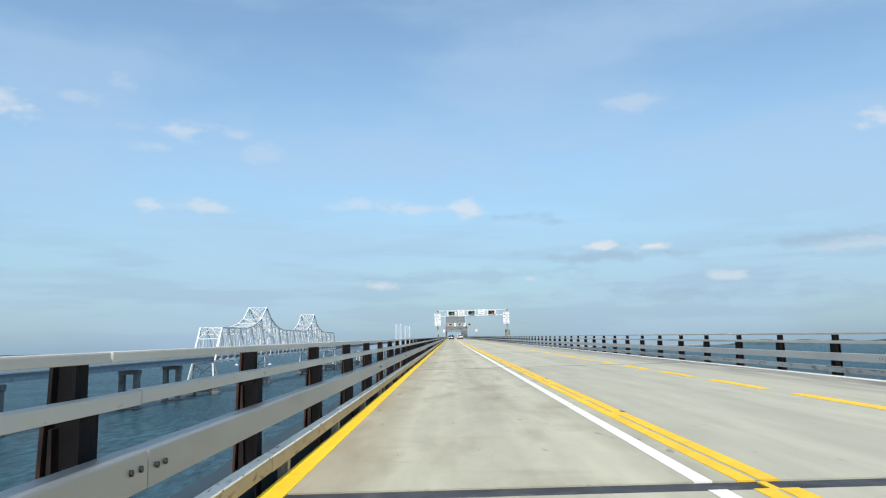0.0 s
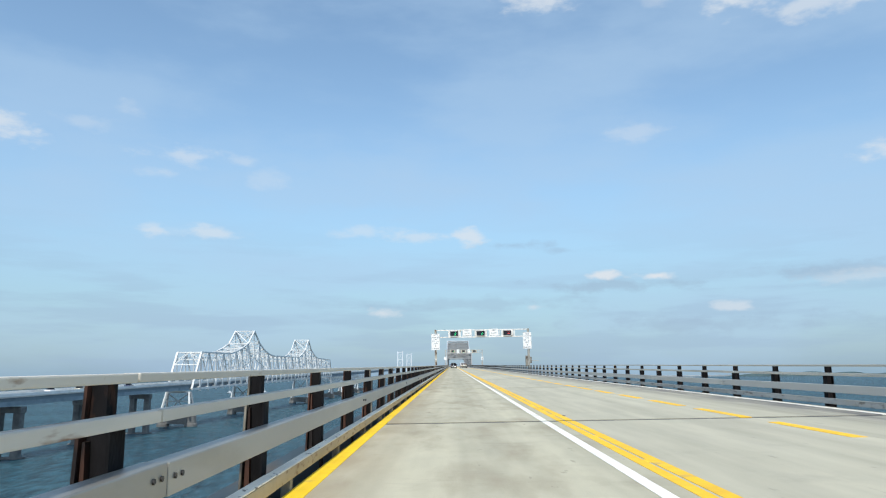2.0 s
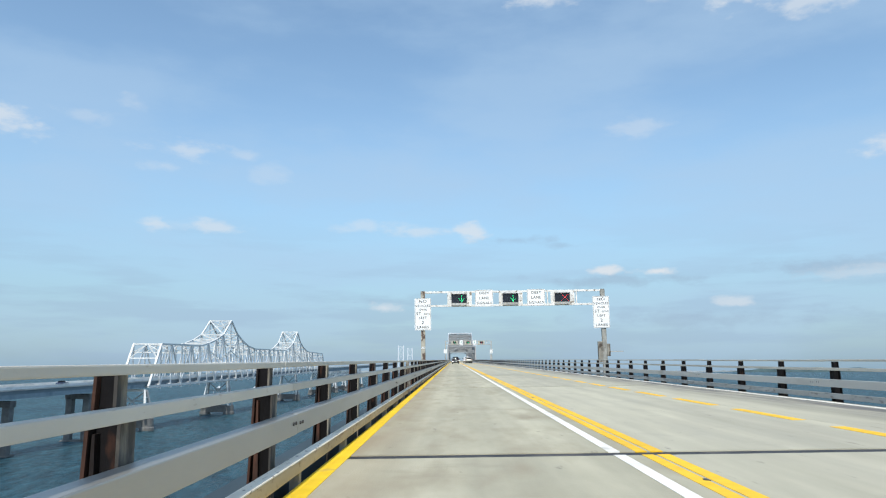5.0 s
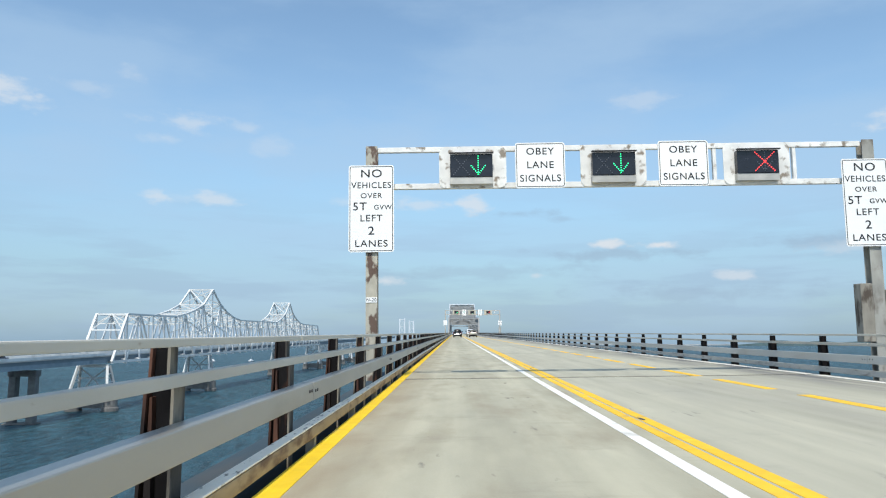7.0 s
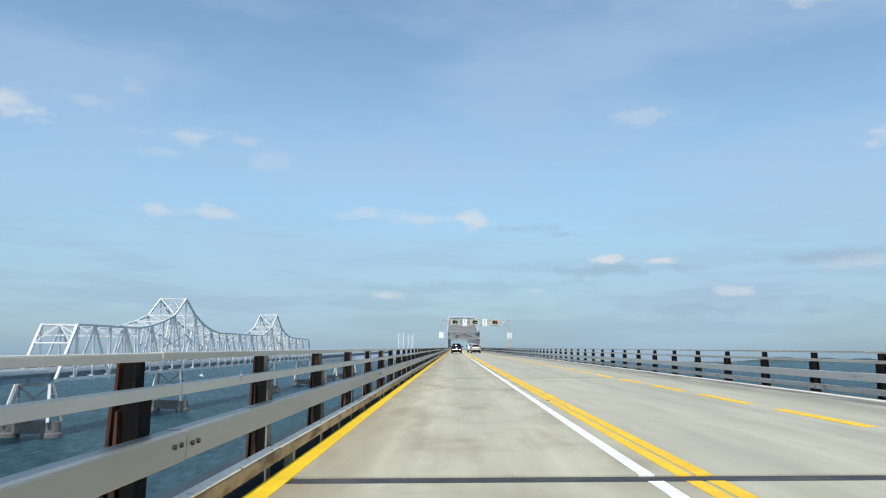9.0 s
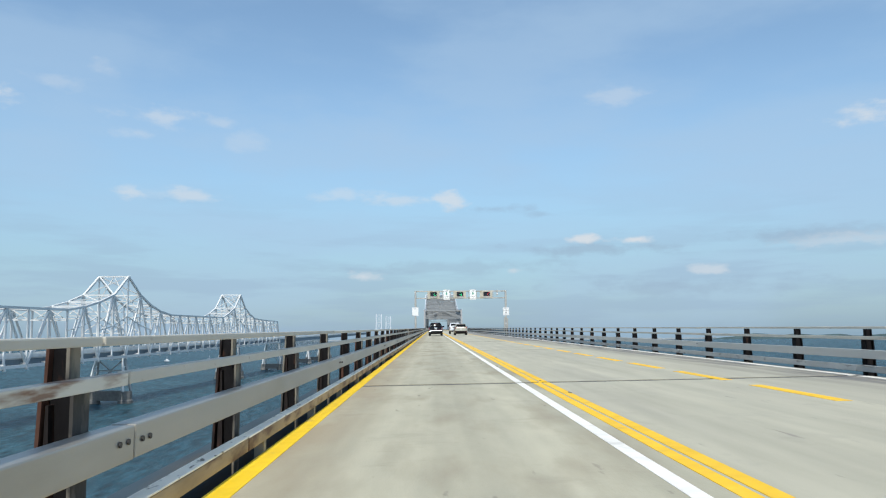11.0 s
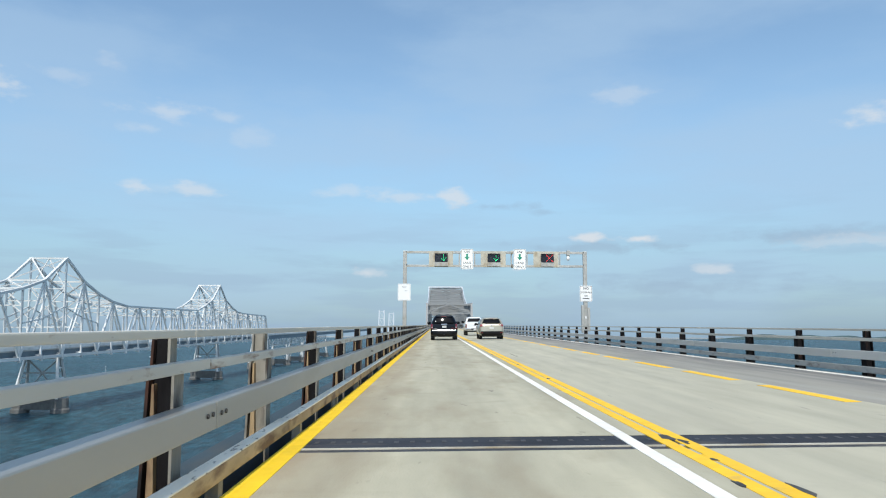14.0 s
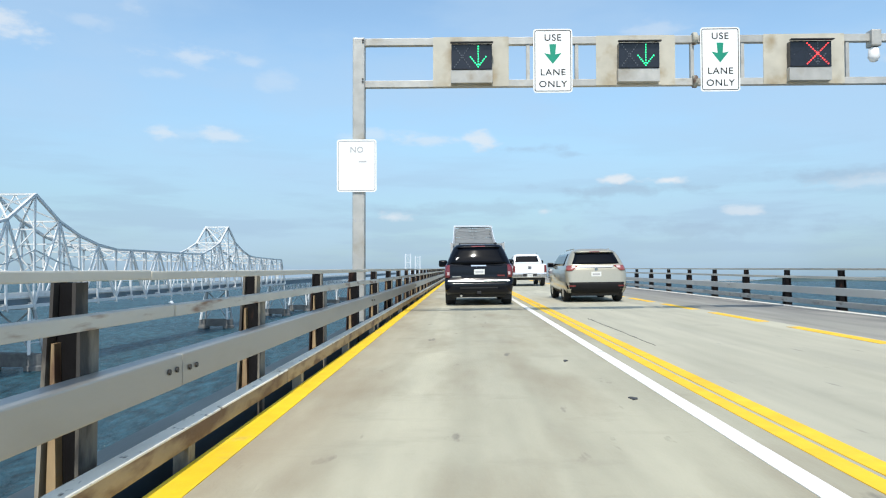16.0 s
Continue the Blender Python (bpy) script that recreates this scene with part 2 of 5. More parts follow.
# peeling white paint, with the sunlight on the rail's top in its colour
curb_sunlit = surface("sunlit_peeling_curb_top", (0.84, 0.78, 0.66), 0.75, spec=0.25, vary=0.1, grain=4, stain=(0.16, 0.13, 0.10), stain_at=(0.60, 0.68), stain_size=0.05, bump=0.1, stretch=(1, 0.4, 1))
rail_rusty = surface("rusty_curb_rail", (0.47, 0.365, 0.21), 0.55, vary=0.14, grain=5, stain=(0.21, 0.105, 0.045), stain_at=(0.57, 0.68), stain_size=0.07,
                     bump=0.15, stretch=(1, 0.35, 1), random_tone=0.08)
curb_grey = surface("grey_curb_rail", (0.40, 0.395, 0.37), 0.6, vary=0.12, grain=4, stain=(0.15, 0.13, 0.11), stain_at=(0.56, 0.68), stain_size=0.12, bump=0.1, stretch=(1, 0.35, 1), random_tone=0.06)
guard_pale = surface("pale_guard_rail", (0.50, 0.49, 0.46), 0.5, 0.2, vary=0.06, grain=1.6, stain=(0.36, 0.34, 0.30), stain_at=(0.58, 0.80), stain_size=0.5, bump=0.05, stretch=(1, 0.25, 1), random_tone=0.05)
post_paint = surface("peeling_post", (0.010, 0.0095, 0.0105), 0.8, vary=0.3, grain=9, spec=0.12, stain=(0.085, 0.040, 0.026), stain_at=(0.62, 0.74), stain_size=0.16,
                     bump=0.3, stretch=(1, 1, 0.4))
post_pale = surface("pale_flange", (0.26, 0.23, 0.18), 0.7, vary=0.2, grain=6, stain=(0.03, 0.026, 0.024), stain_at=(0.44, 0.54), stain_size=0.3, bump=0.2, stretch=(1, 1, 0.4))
curb_worn = surface("worn_curb_rail", (0.40, 0.29, 0.16), 0.6, vary=0.2, grain=5, stain=(0.12, 0.055, 0.028), stain_at=(0.47, 0.62), stain_size=0.16, bump=0.2, stretch=(1, 0.3, 1), random_tone=0.08)
post_rust = surface("rusted_post_edge", (0.085, 0.040, 0.027), 0.75, vary=0.25, grain=8, spec=0.2, stain=(0.013, 0.012, 0.012), stain_at=(0.42, 0.54), stain_size=0.22, bump=0.3, stretch=(1, 1, 0.35))
post_tan = surface("tan_post_edge", (0.34, 0.235, 0.125), 0.7, vary=0.2, grain=8, stain=(0.11, 0.05, 0.03), stain_at=(0.52, 0.62), stain_size=0.2, bump=0.2, stretch=(1, 1, 0.35))
rail_streaked = surface("rust_streaked_rail", (0.58, 0.55, 0.48), 0.5, vary=0.12, grain=2.0, stain=(0.19, 0.085, 0.04), stain_at=(0.54, 0.66), stain_size=0.12,
                        bump=0.14, stretch=(1, 0.22, 1.5), random_tone=0.06)
post_grey = surface("grey_post_paint", (0.27, 0.25, 0.21), 0.7, vary=0.18, grain=6, stain=(0.06, 0.042, 0.03), stain_at=(0.53, 0.64), stain_size=0.25, bump=0.2, stretch=(1, 1, 0.4))
ledge_paint = surface("ledge_paint", (0.050, 0.075, 0.095), 0.8, spec=0.15, vary=0.15, grain=2, stain=(0.10, 0.09, 0.08), stain_at=(0.55, 0.75), stain_size=0.8, stretch=(1, 0.3, 1))
# near-black stands for shade under the curb rails; base plates share it
dark_shade_steel = surface("shade_and_rust_steel", (0.022, 0.017, 0.014), 0.8, vary=0.3, grain=4, stain=(0.06, 0.03, 0.018), stain_size=0.5)
galv = surface("galvanised_steel", (0.46, 0.45, 0.42), 0.5, 0.25, vary=0.14, grain=4, stain=(0.26, 0.22, 0.16), stain_at=(0.56, 0.74), stain_size=0.5, bump=0.1)
gantry_old = surface("old_gantry_paint", (0.74, 0.73, 0.70), 0.6, vary=0.12, grain=4, stain=(0.20, 0.155, 0.11), stain_at=(0.56, 0.66), stain_size=0.22, bump=0.12)
gantry_post = surface("rusty_gantry_post", (0.40, 0.375, 0.31), 0.65, vary=0.2, grain=5, stain=(0.085, 0.042, 0.028), stain_at=(0.50, 0.55), stain_size=0.32,
                      bump=0.25, stretch=(1, 1, 0.6))
gantry_post_grey = surface("stained_gantry_post", (0.31, 0.305, 0.275), 0.65, vary=0.2, grain=4, stain=(0.13, 0.105, 0.085), stain_at=(0.54, 0.66), stain_size=0.3, bump=0.2, stretch=(1, 1, 0.5))
plate_tan = surface("stained_plate", (0.50, 0.47, 0.39), 0.6, vary=0.1, grain=3, stain=(0.33, 0.26, 0.16), stain_at=(0.52, 0.72), stain_size=0.5, bump=0.06)
sign_white = surface("sign_white", (0.86, 0.86, 0.85), 0.4, vary=0.02, grain=3, bump=0)
sign_black = surface("sign_black", (0.014, 0.014, 0.016), 0.5, vary=0.1, bump=0)
sign_grey = surface("sign_grey", (0.42, 0.42, 0.43), 0.5, vary=0.1, bump=0)
sign_green = surface("sign_green", (0.0, 0.26, 0.16), 0.45, vary=0.05, bump=0)
signal_black = surface("signal_face", (0.012, 0.014, 0.022), 0.25, vary=0.2, bump=0.02)
led_green = surface("green_led", (0.02, 0.80, 0.28), 0.4, vary=0.0, bump=0, glow=3.0)
led_red = surface("red_led", (0.95, 0.05, 0.05), 0.4, vary=0.0, bump=0, glow=2.6)
led_off = surface("unlit_led", (0.09, 0.10, 0.12), 0.4, vary=0.1, bump=0)
truss_paint = surface("truss_paint", (0.68, 0.69, 0.68), 0.55, vary=0.07, grain=0.6, stain=(0.42, 0.42, 0.41), stain_size=4, bump=0, random_tone=0.06)
# distance haze in the tower colour; sunlit white on the truss edges
haze_lit_white = surface("haze_lit_white", (0.62, 0.67, 0.72), 0.6, vary=0.04, grain=0.05, bump=0)
bent_concrete = surface("bent_concrete", (0.125, 0.13, 0.13), 0.9, vary=0.2, grain=0.9, stain=(0.05, 0.05, 0.05), stain_size=3.0)
# dark grey holds the shade on the truss seen from below
truss_shade = surface("shaded_truss_paint", (0.27, 0.28, 0.285), 0.55, vary=0.07, grain=0.6, bump=0, random_tone=0.15)
# shaded copy of the white truss paint
pier_shade_grey = surface("grey_shade_paint", (0.36, 0.375, 0.38), 0.55, vary=0.07, grain=0.6, bump=0, random_tone=0.08)
girder_deep = surface("grey_blue_girder_paint", (0.21, 0.28, 0.33), 0.6, vary=0.12, grain=0.4, stain=(0.12, 0.18, 0.22), stain_size=6, bump=0)
girder_blue = surface("girder_paint", (0.15, 0.20, 0.24), 0.6, vary=0.08, grain=0.4, stain=(0.10, 0.14, 0.17), stain_size=8, bump=0)
# distance haze tinted into both shore colours
land_green_haze = surface("hazed_far_woods", (0.085, 0.135, 0.145), 0.9, vary=0.2, grain=0.02, bump=0)
land_pale_haze = surface("far_shore", (0.33, 0.36, 0.38), 0.9, vary=0.2, grain=0.02, bump=0)
black_car = surface("black_car_paint", (0.003, 0.004, 0.008), 0.15, vary=0.05, bump=0, coat=0.35, spec=0.15)
silver_car = surface("champagne_car_paint", (0.40, 0.375, 0.30), 0.3, 0.35, vary=0.04, grain=300, bump=0, coat=0.8)
white_car = surface("white_car_paint", (0.74, 0.75, 0.76), 0.3, vary=0.03, bump=0, coat=0.8)
blue_car = surface("dark_blue_car_paint", (0.02, 0.03, 0.07), 0.2, vary=0.03, bump=0, coat=0.8)
plastic = surface("black_plastic", (0.02, 0.02, 0.021), 0.6, vary=0.15, grain=30, bump=0.05)
dark_trim = surface("dark_bumper_plastic", (0.009, 0.009, 0.010), 0.7, vary=0.15, grain=30, bump=0.05, spec=0.2)
chrome = surface("chrome", (0.75, 0.75, 0.76), 0.12, 1.0, vary=0.03, bump=0)
bright_trim = surface("brushed_bright_trim", (0.88, 0.88, 0.88), 0.34, 0.9, vary=0.03, bump=0)
rubber = surface("tyre_rubber", (0.018, 0.018, 0.018), 0.85, vary=0.2, grain=30, bump=0.2, bump_size=80)
rim_metal = surface("alloy_rim", (0.42, 0.42, 0.43), 0.3, 0.9, vary=0.1, bump=0)
tail_red = surface("tail_lamp_red", (0.15, 0.012, 0.016), 0.12, vary=0.1, grain=12, bump=0.05, coat=1.0)
tail_pink = surface("tail_lamp_pink", (0.27, 0.06, 0.05), 0.15, vary=0.15, grain=12, bump=0.05, coat=1.0)
tail_clear = surface("tail_lamp_clear", (0.55, 0.42, 0.42), 0.12, vary=0.1, grain=12, bump=0.05, coat=1.0)
tinted = surface("tinted_glass", (0.003, 0.004, 0.007), 0.055, vary=0.05, bump=0, coat=0.03, spec=0.12)
plate_paint = surface("licence_plate", (0.72, 0.72, 0.70), 0.45, vary=0.03, bump=0)


def water_material():
    m = bpy.data.materials.new("bay_water")
    m.use_nodes = True
    nt = m.node_tree
    N, L = nt.nodes.new, nt.links.new
    nt.nodes.remove(nt.nodes["Principled BSDF"])
    body, shine, both = N("ShaderNodeBsdfDiffuse"), N("ShaderNodeBsdfGlossy"), N("ShaderNodeMixShader")
    shine.inputs["Roughness"].default_value = 0.2
    # more gloss where the surface is seen at a low angle
    low, gain_low = N("ShaderNodeFresnel"), N("ShaderNodeMath")
    low.inputs["IOR"].default_value = 1.33
    gain_low.operation = "MULTIPLY_ADD"
    gain_low.inputs[1].default_value, gain_low.inputs[2].default_value = 0.50, 0.05
    L(low.outputs[0], gain_low.inputs[0])
    L(gain_low.outputs[0], both.inputs[0])
    L(body.outputs[0], both.inputs[1])
    L(shine.outputs[0], both.inputs[2])
    L(both.outputs[0], nt.nodes["Material Output"].inputs["Surface"])
    co = N("ShaderNodeTexCoord")
    height = None
    for scale, stretch, weight in ((0.16, (1.0, 0.45, 1), 1.0), (0.55, (1.0, 0.6, 1), 0.55), (1.9, (1, 0.8, 1), 0.25)):
        mp, nz, k = N("ShaderNodeMapping"), N("ShaderNodeTexNoise"), N("ShaderNodeMath")
        mp.inputs["Scale"].default_value, mp.inputs["Rotation"].default_value = stretch, (0, 0, 0.7)
        nz.inputs["Scale"].default_value, nz.inputs["Detail"].default_value, nz.inputs["Roughness"].default_value = scale, 5, 0.6
        k.operation = "MULTIPLY_ADD"
        k.inputs[1].default_value = weight
        L(co.outputs["Object"], mp.inputs[0])
        L(mp.outputs[0], nz.inputs["Vector"])
        L(nz.outputs["Fac"], k.inputs[0])
        if height:
            L(height, k.inputs[2])
        else:
            k.inputs[2].default_value = 0
        height = k.outputs[0]
    b = N("ShaderNodeBump")
    b.inputs["Strength"].default_value, b.inputs["Distance"].default_value = 1.0, 2.2
    L(height, b.inputs["Height"])
    L(b.outputs[0], body.inputs["Normal"])
    L(b.outputs[0], shine.inputs["Normal"])
    L(b.outputs[0], low.inputs["Normal"])
    # wind patches and small whitecaps
    nz, mr, mixer = N("ShaderNodeTexNoise"), N("ShaderNodeMapRange"), N("ShaderNodeMix")
    nz.inputs["Scale"].default_value, nz.inputs["Detail"].default_value = 0.02, 4
    L(co.outputs["Object"], nz.inputs["Vector"])
    mr.inputs["From Min"].default_value, mr.inputs["From Max"].default_value = 0.35, 0.65
    L(nz.outputs["Fac"], mr.inputs["Value"])
    mixer.data_type = "RGBA"
    mixer.inputs["A"].default_value, mixer.inputs["B"].default_value = (0.020, 0.060, 0.082, 1), (0.032, 0.088, 0.112, 1)
    L(mr.outputs[0], mixer.inputs["Factor"])
    cap, caps, foam = N("ShaderNodeTexNoise"), N("ShaderNodeMapRange"), N("ShaderNodeMix")
    cap.inputs["Scale"].default_value, cap.inputs["Detail"].default_value, cap.inputs["Roughness"].default_value = 0.22, 7, 0.72
    L(co.outputs["Object"], cap.inputs["Vector"])
    caps.inputs["From Min"].default_value, caps.inputs["From Max"].default_value = 0.745, 0.77
    L(cap.outputs["Fac"], caps.inputs["Value"])
    foam.data_type = "RGBA"
    foam.inputs["B"].default_value = (0.6, 0.62, 0.62, 1)
    L(caps.outputs[0], foam.inputs["Factor"])
    L(mixer.outputs["Result"], foam.inputs["A"])
    # wave reflections put into the water's colour as lighter and darker streaks
    ripple_shading, gain, out = N("ShaderNodeTexNoise"), N("ShaderNodeMapRange"), N("ShaderNodeVectorMath")
    stretch = N("ShaderNodeMapping")
    stretch.inputs["Scale"].default_value, stretch.inputs["Rotation"].default_value = (1.0, 0.32, 1), (0, 0, 0.9)
    ripple_shading.inputs["Scale"].default_value, ripple_shading.inputs["Detail"].default_value, ripple_shading.inputs["Roughness"].default_value = 0.42, 7, 0.68
    L(co.outputs["Object"], stretch.inputs[0])
    L(stretch.outputs[0], ripple_shading.inputs["Vector"])
    for key, value in zip(("From Min", "From Max", "To Min", "To Max"), (0.34, 0.66, 0.35, 1.7)):
        gain.inputs[key].default_value = value
    L(ripple_shading.outputs["Fac"], gain.inputs["Value"])
    out.operation = "SCALE"
    L(foam.outputs["Result"], out.inputs[0])
    L(gain.outputs[0], out.inputs["Scale"])
    L(out.outputs[0], body.inputs["Color"])
    return m


bay_water = water_material()


# ---- building helpers ----
def box_into(bm, x0, x1, y0, y1, z0, z1, bevel=0.0):
    vs = [bm.verts.new((x, y, z)) for x in (x0, x1) for y in (y0, y1) for z in (z0, z1)]
    faces = [bm.faces.new([vs[i] for i in q]) for q in ((0, 1, 3, 2), (4, 6, 7, 5), (0, 4, 5, 1), (2, 3, 7, 6), (0, 2, 6, 4), (1, 5, 7, 3))]
    if bevel:
        edges = list({e for f in faces for e in f.edges})
        bmesh.ops.bevel(bm, geom=edges, offset=bevel, segments=2, affect="EDGES", profile=0.6)
    return bm


def box(x0, x1, y0, y1, z0, z1, bevel=0.0):
    return box_into(bmesh.new(), x0, x1, y0, y1, z0, z1, bevel)


def mesh_of(name, bm, material, smooth=False):
    bmesh.ops.recalc_face_normals(bm, faces=bm.faces)
    me = bpy.data.meshes.new(name)
    bm.to_mesh(me)
    bm.free()
    me.materials.append(material)
    if smooth:
        for p in me.polygons:
            p.use_smooth = True
    return me


def part(name, bm, material, parent, label="", smooth=False, m=None):
    ob = new(name, mesh_of(name, bm, material, smooth) if isinstance(bm, bmesh.types.BMesh) else bm)
    ob.parent = parent
    if m is not None:
        ob.matrix_basis = m
    return tagged(ob, label)


def thing(name, m, label, category, group="", kind=""):
    ob = new(name)
    ob.matrix_basis = m
    return tagged(ob, label, category, group, kind)


def shift(x, y, z):
    return Matrix.Translation((x, y, z))


UNIT = {}


def member(name, a, b, w, h, material, parent, label=""):
    """A straight steel member from a to b, w wide and h deep, on a shared unit bar."""
    if material.name not in UNIT:
        UNIT[material.name] = mesh_of("bar", box(-0.5, 0.5, -0.5, 0.5, 0, 1), material)
    a, b = Vector(a), Vector(b)
    d = b - a
    q = d.to_track_quat("Z", "Y")
    ob = new(name, UNIT[material.name])
    ob.parent = parent
    ob.matrix_basis = Matrix.LocRotScale(a, q, (w, h, d.length))
    return tagged(ob, label)


def lathe_into(bm, profile, n=24, axis="X"):
    """A ring surface from (radius, along) pairs."""
    rings = []
    for r, s in profile:
        ring = []
        for i in range(n):
            c, k = r * math.cos(2 * math.pi * i / n), r * math.sin(2 * math.pi * i / n)
            ring.append(bm.verts.new((s, c, k) if axis == "X" else (c, s, k) if axis == "Y" else (c, k, s)))
        rings.append(ring)
    for p, q in zip(rings, rings[1:]):
        for i in range(n):
            bm.faces.new((p[i], p[(i + 1) % n], q[(i + 1) % n], q[i]))
    bm.faces.new(rings[0])
    bm.faces.new(rings[-1])
    return bm


def text_part(words, size, x, z, material, parent, y, name="lettering", wide=1.0):
    """Raised lettering, centred at x, its middle at z, facing the traffic."""
    cu = bpy.data.curves.new(name, "FONT")
    cu.offset = 0.007 * size
    cu.body, cu.size, cu.align_x, cu.align_y, cu.extrude, cu.space_character = words, size, "CENTER", "CENTER", 0.002, 1.12
    tmp = new("lettering_draft", cu)
    me = bpy.data.meshes.new_from_object(tmp.evaluated_get(bpy.context.evaluated_depsgraph_get()))
    bpy.data.objects.remove(tmp)
    whole = bmesh.new()
    whole.from_mesh(me)
    m = shift(x, y, z) @ pose(0, 0, 0, 90, 0, 0) @ Matrix.Diagonal((wide, 1, 1, 1))
    left = set(whole.verts)
    order = sorted(whole.verts, key=lambda v: v.index)
    for start in order:
        if start not in left:
            continue
        left.discard(start)
        piece, queue = set(), [start]
        while queue:
            v = queue.pop()
            piece.add(v)
            for e in v.link_edges:
                w = e.other_vert(v)
                if w in left:
                    left.discard(w)
                    queue.append(w)
        one, at = bmesh.new(), {}
        for v in sorted(piece, key=lambda v: v.index):
            at[v] = one.verts.new(v.co)
        for f in sorted({f for v in piece for f in v.link_faces}, key=lambda f: f.index):
            one.faces.new([at[v] for v in f.verts])
        part("letter", one, material, parent, m=m)
    whole.free()


# ---- water and far shores ----
def add_setting():
    bm = bmesh.new()
    bmesh.ops.create_grid(bm, x_segments=1, y_segments=1, size=9000)
    water = new("water", mesh_of("water", bm, bay_water))
    water.location = (0, 0, WATER)
    tagged(water, "dark blue bay water with small wind waves", "water", kind="structure")
    random.seed(4)
    for name, a0, a1, dist, high, mat in (("far_shore", 20, 62, 4600, 36, land_green_haze), ("far_shore", -62, -18, 4800, 10, land_green_haze),
                                          ("far_shore", -17, 17, 4850, 12, land_pale_haze), ("far_shore", 15, 26, 4880, 9, land_pale_haze)):
        bm = bmesh.new()
        n, prev = 120, None
        for i in range(n + 1):
            a = radians(a0 + (a1 - a0) * i / n)
            h = high * (0.55 + 0.45 * noise.noise((i * 0.17, a0, 0))) + random.uniform(0, 2.5)
            h *= min(1, i / 6, (n - i) / 6)
            x, y = dist * math.sin(a), dist * math.cos(a)
            row = [bm.verts.new((x, y, WATER - 2)), bm.verts.new((x, y, WATER + h + 1)), bm.verts.new((x * 1.03, y * 1.03, WATER + h + 1)), bm.verts.new((x * 1.03, y * 1.03, WATER - 2))]
            if prev:
                for k in range(3):
                    bm.faces.new((prev[k], prev[k + 1], row[k + 1], row[k]))
            prev = row
        shore = new(name, mesh_of(name, bm, mat))
        tagged(shore, "low wooded far shore with blue haze in its colour", "shore", kind="structure")


add_setting()

# ---- the roadway ----
Y0, Y1 = -40.0, 830.0
BIG_JOINT = 232.3
JOINTS = [5.25 + 20.615 * k for k in range(-2, 11)] + [BIG_JOINT] + [293.6 + 61.8 * k for k in range(9)]
X_EDGE, X_RIGHT = -1.70, 8.62
X_SEAM = 1.93
DASH_STEP, DASH_AT = 4.108, 213.75


def add_roadway():
    road = thing("road", ROAD, "pale concrete bridge roadway of three lanes with worn patches", "road", kind="structure")
    part("deck_slab", box(X_EDGE, X_RIGHT, Y0, Y1, -0.32, -0.06), concrete_old, road)
    ends = [Y0] + JOINTS + [Y1]
    cache = {}
    for a, b in zip(ends, ends[1:]):
        gap = 0.42 if abs(b - BIG_JOINT) < 1 else 0.16
        gap0 = 0.42 if abs(a - BIG_JOINT) < 1 else 0.16
        for name, x0, x1, mat in (("lane_panel", X_EDGE, X_SEAM, concrete), ("lane_panel", X_SEAM + 0.006, 5.80, concrete_right), ("lane_panel", 5.806, X_RIGHT, concrete_kerb if a < 231 else dark_patch)):
            key = (x0, round(b - a, 2), gap, gap0, mat.name)
            if key not in cache:
                cache[key] = mesh_of(name, box(x0, x1, gap0, b - a - gap, -0.08, 0), mat)
            part(name, cache[key], None, road, m=shift(0, a, 0))
        # narrow joints have a dark seal; the wide one a finger plate between steel nosings
        if gap < 0.2:
            part("joint_seal", box(X_EDGE, X_RIGHT, b - gap + 0.004, b + gap - 0.004, -0.09, -0.012), rubber_joint, road)
            continue
        part("finger_plate", box(X_EDGE, X_RIGHT, b - 0.20, b + gap - 0.004, -0.09, -0.004), joint_steel, road, "dark steel finger plate")
        part("joint_nosing", box(X_EDGE, X_RIGHT, b - 0.250, b - 0.204, -0.09, 0.004), plate_tan, road, "worn bright nosing bar")
        part("joint_seal", box(X_EDGE, X_RIGHT, b - gap + 0.004, b - 0.254, -0.09, -0.006), rubber_joint, road)
        bm = bmesh.new()
        rng = random.Random(5)
        x = X_EDGE + 0.1
        while x < X_RIGHT - 0.1:
            box_into(bm, x, x + 0.045, b + 0.10, b + 0.10 + rng.uniform(0.09, 0.13), -0.03, -0.001)
            x += 0.155
        tagged(part("plate_slots", bm, rubber_joint, road), kind="stuff")
    # painted lines
    for name, xc, w, mat, label in (("edge_line", -1.603, 0.195, lemon_paint, "broad yellow edge line"), ("lane_line", 1.612, 0.136, white_paint, "solid white lane line"),
                                    ("centre_line", 1.932, 0.134, yellow_paint, "solid yellow line"), ("centre_line", 2.112, 0.146, yellow_paint, "solid yellow line"),
                                    ("edge_line", 8.40, 0.17, white_paint, "solid white edge line")):
        for a, b in zip(ends, ends[1:]):
            # the lines run on across the wide joint; the yellow edge line across every one
            g0 = 0.0 if xc < 0 or abs(a - BIG_JOINT) < 1 else 0.15
            g1 = 0.0 if xc < 0 or abs(b - BIG_JOINT) < 1 else 0.15
            part(name, box(xc - w / 2, xc + w / 2, a + g0, b - g1, -0.01, 0.005), mat, road, label)
    dash = mesh_of("lane_dash", box(5.49, 5.72, -2.85, 0.0, -0.01, 0.005), yellow_paint)
    y = DASH_AT - DASH_STEP * 61
    while y < 640:
        part("lane_dash", dash, None, road, m=shift(0, y, 0))
        y += DASH_STEP
    # yellow smears between the double lines, and small tar spots on the paint
    rng = random.Random(12)
    for k in range(46):
        y, n = rng.uniform(2, 285), rng.uniform(0.12, 0.5)
        part("paint_smear", box(1.985, 2.05, y, y + n, -0.01, 0.0045), yellow_paint, road)
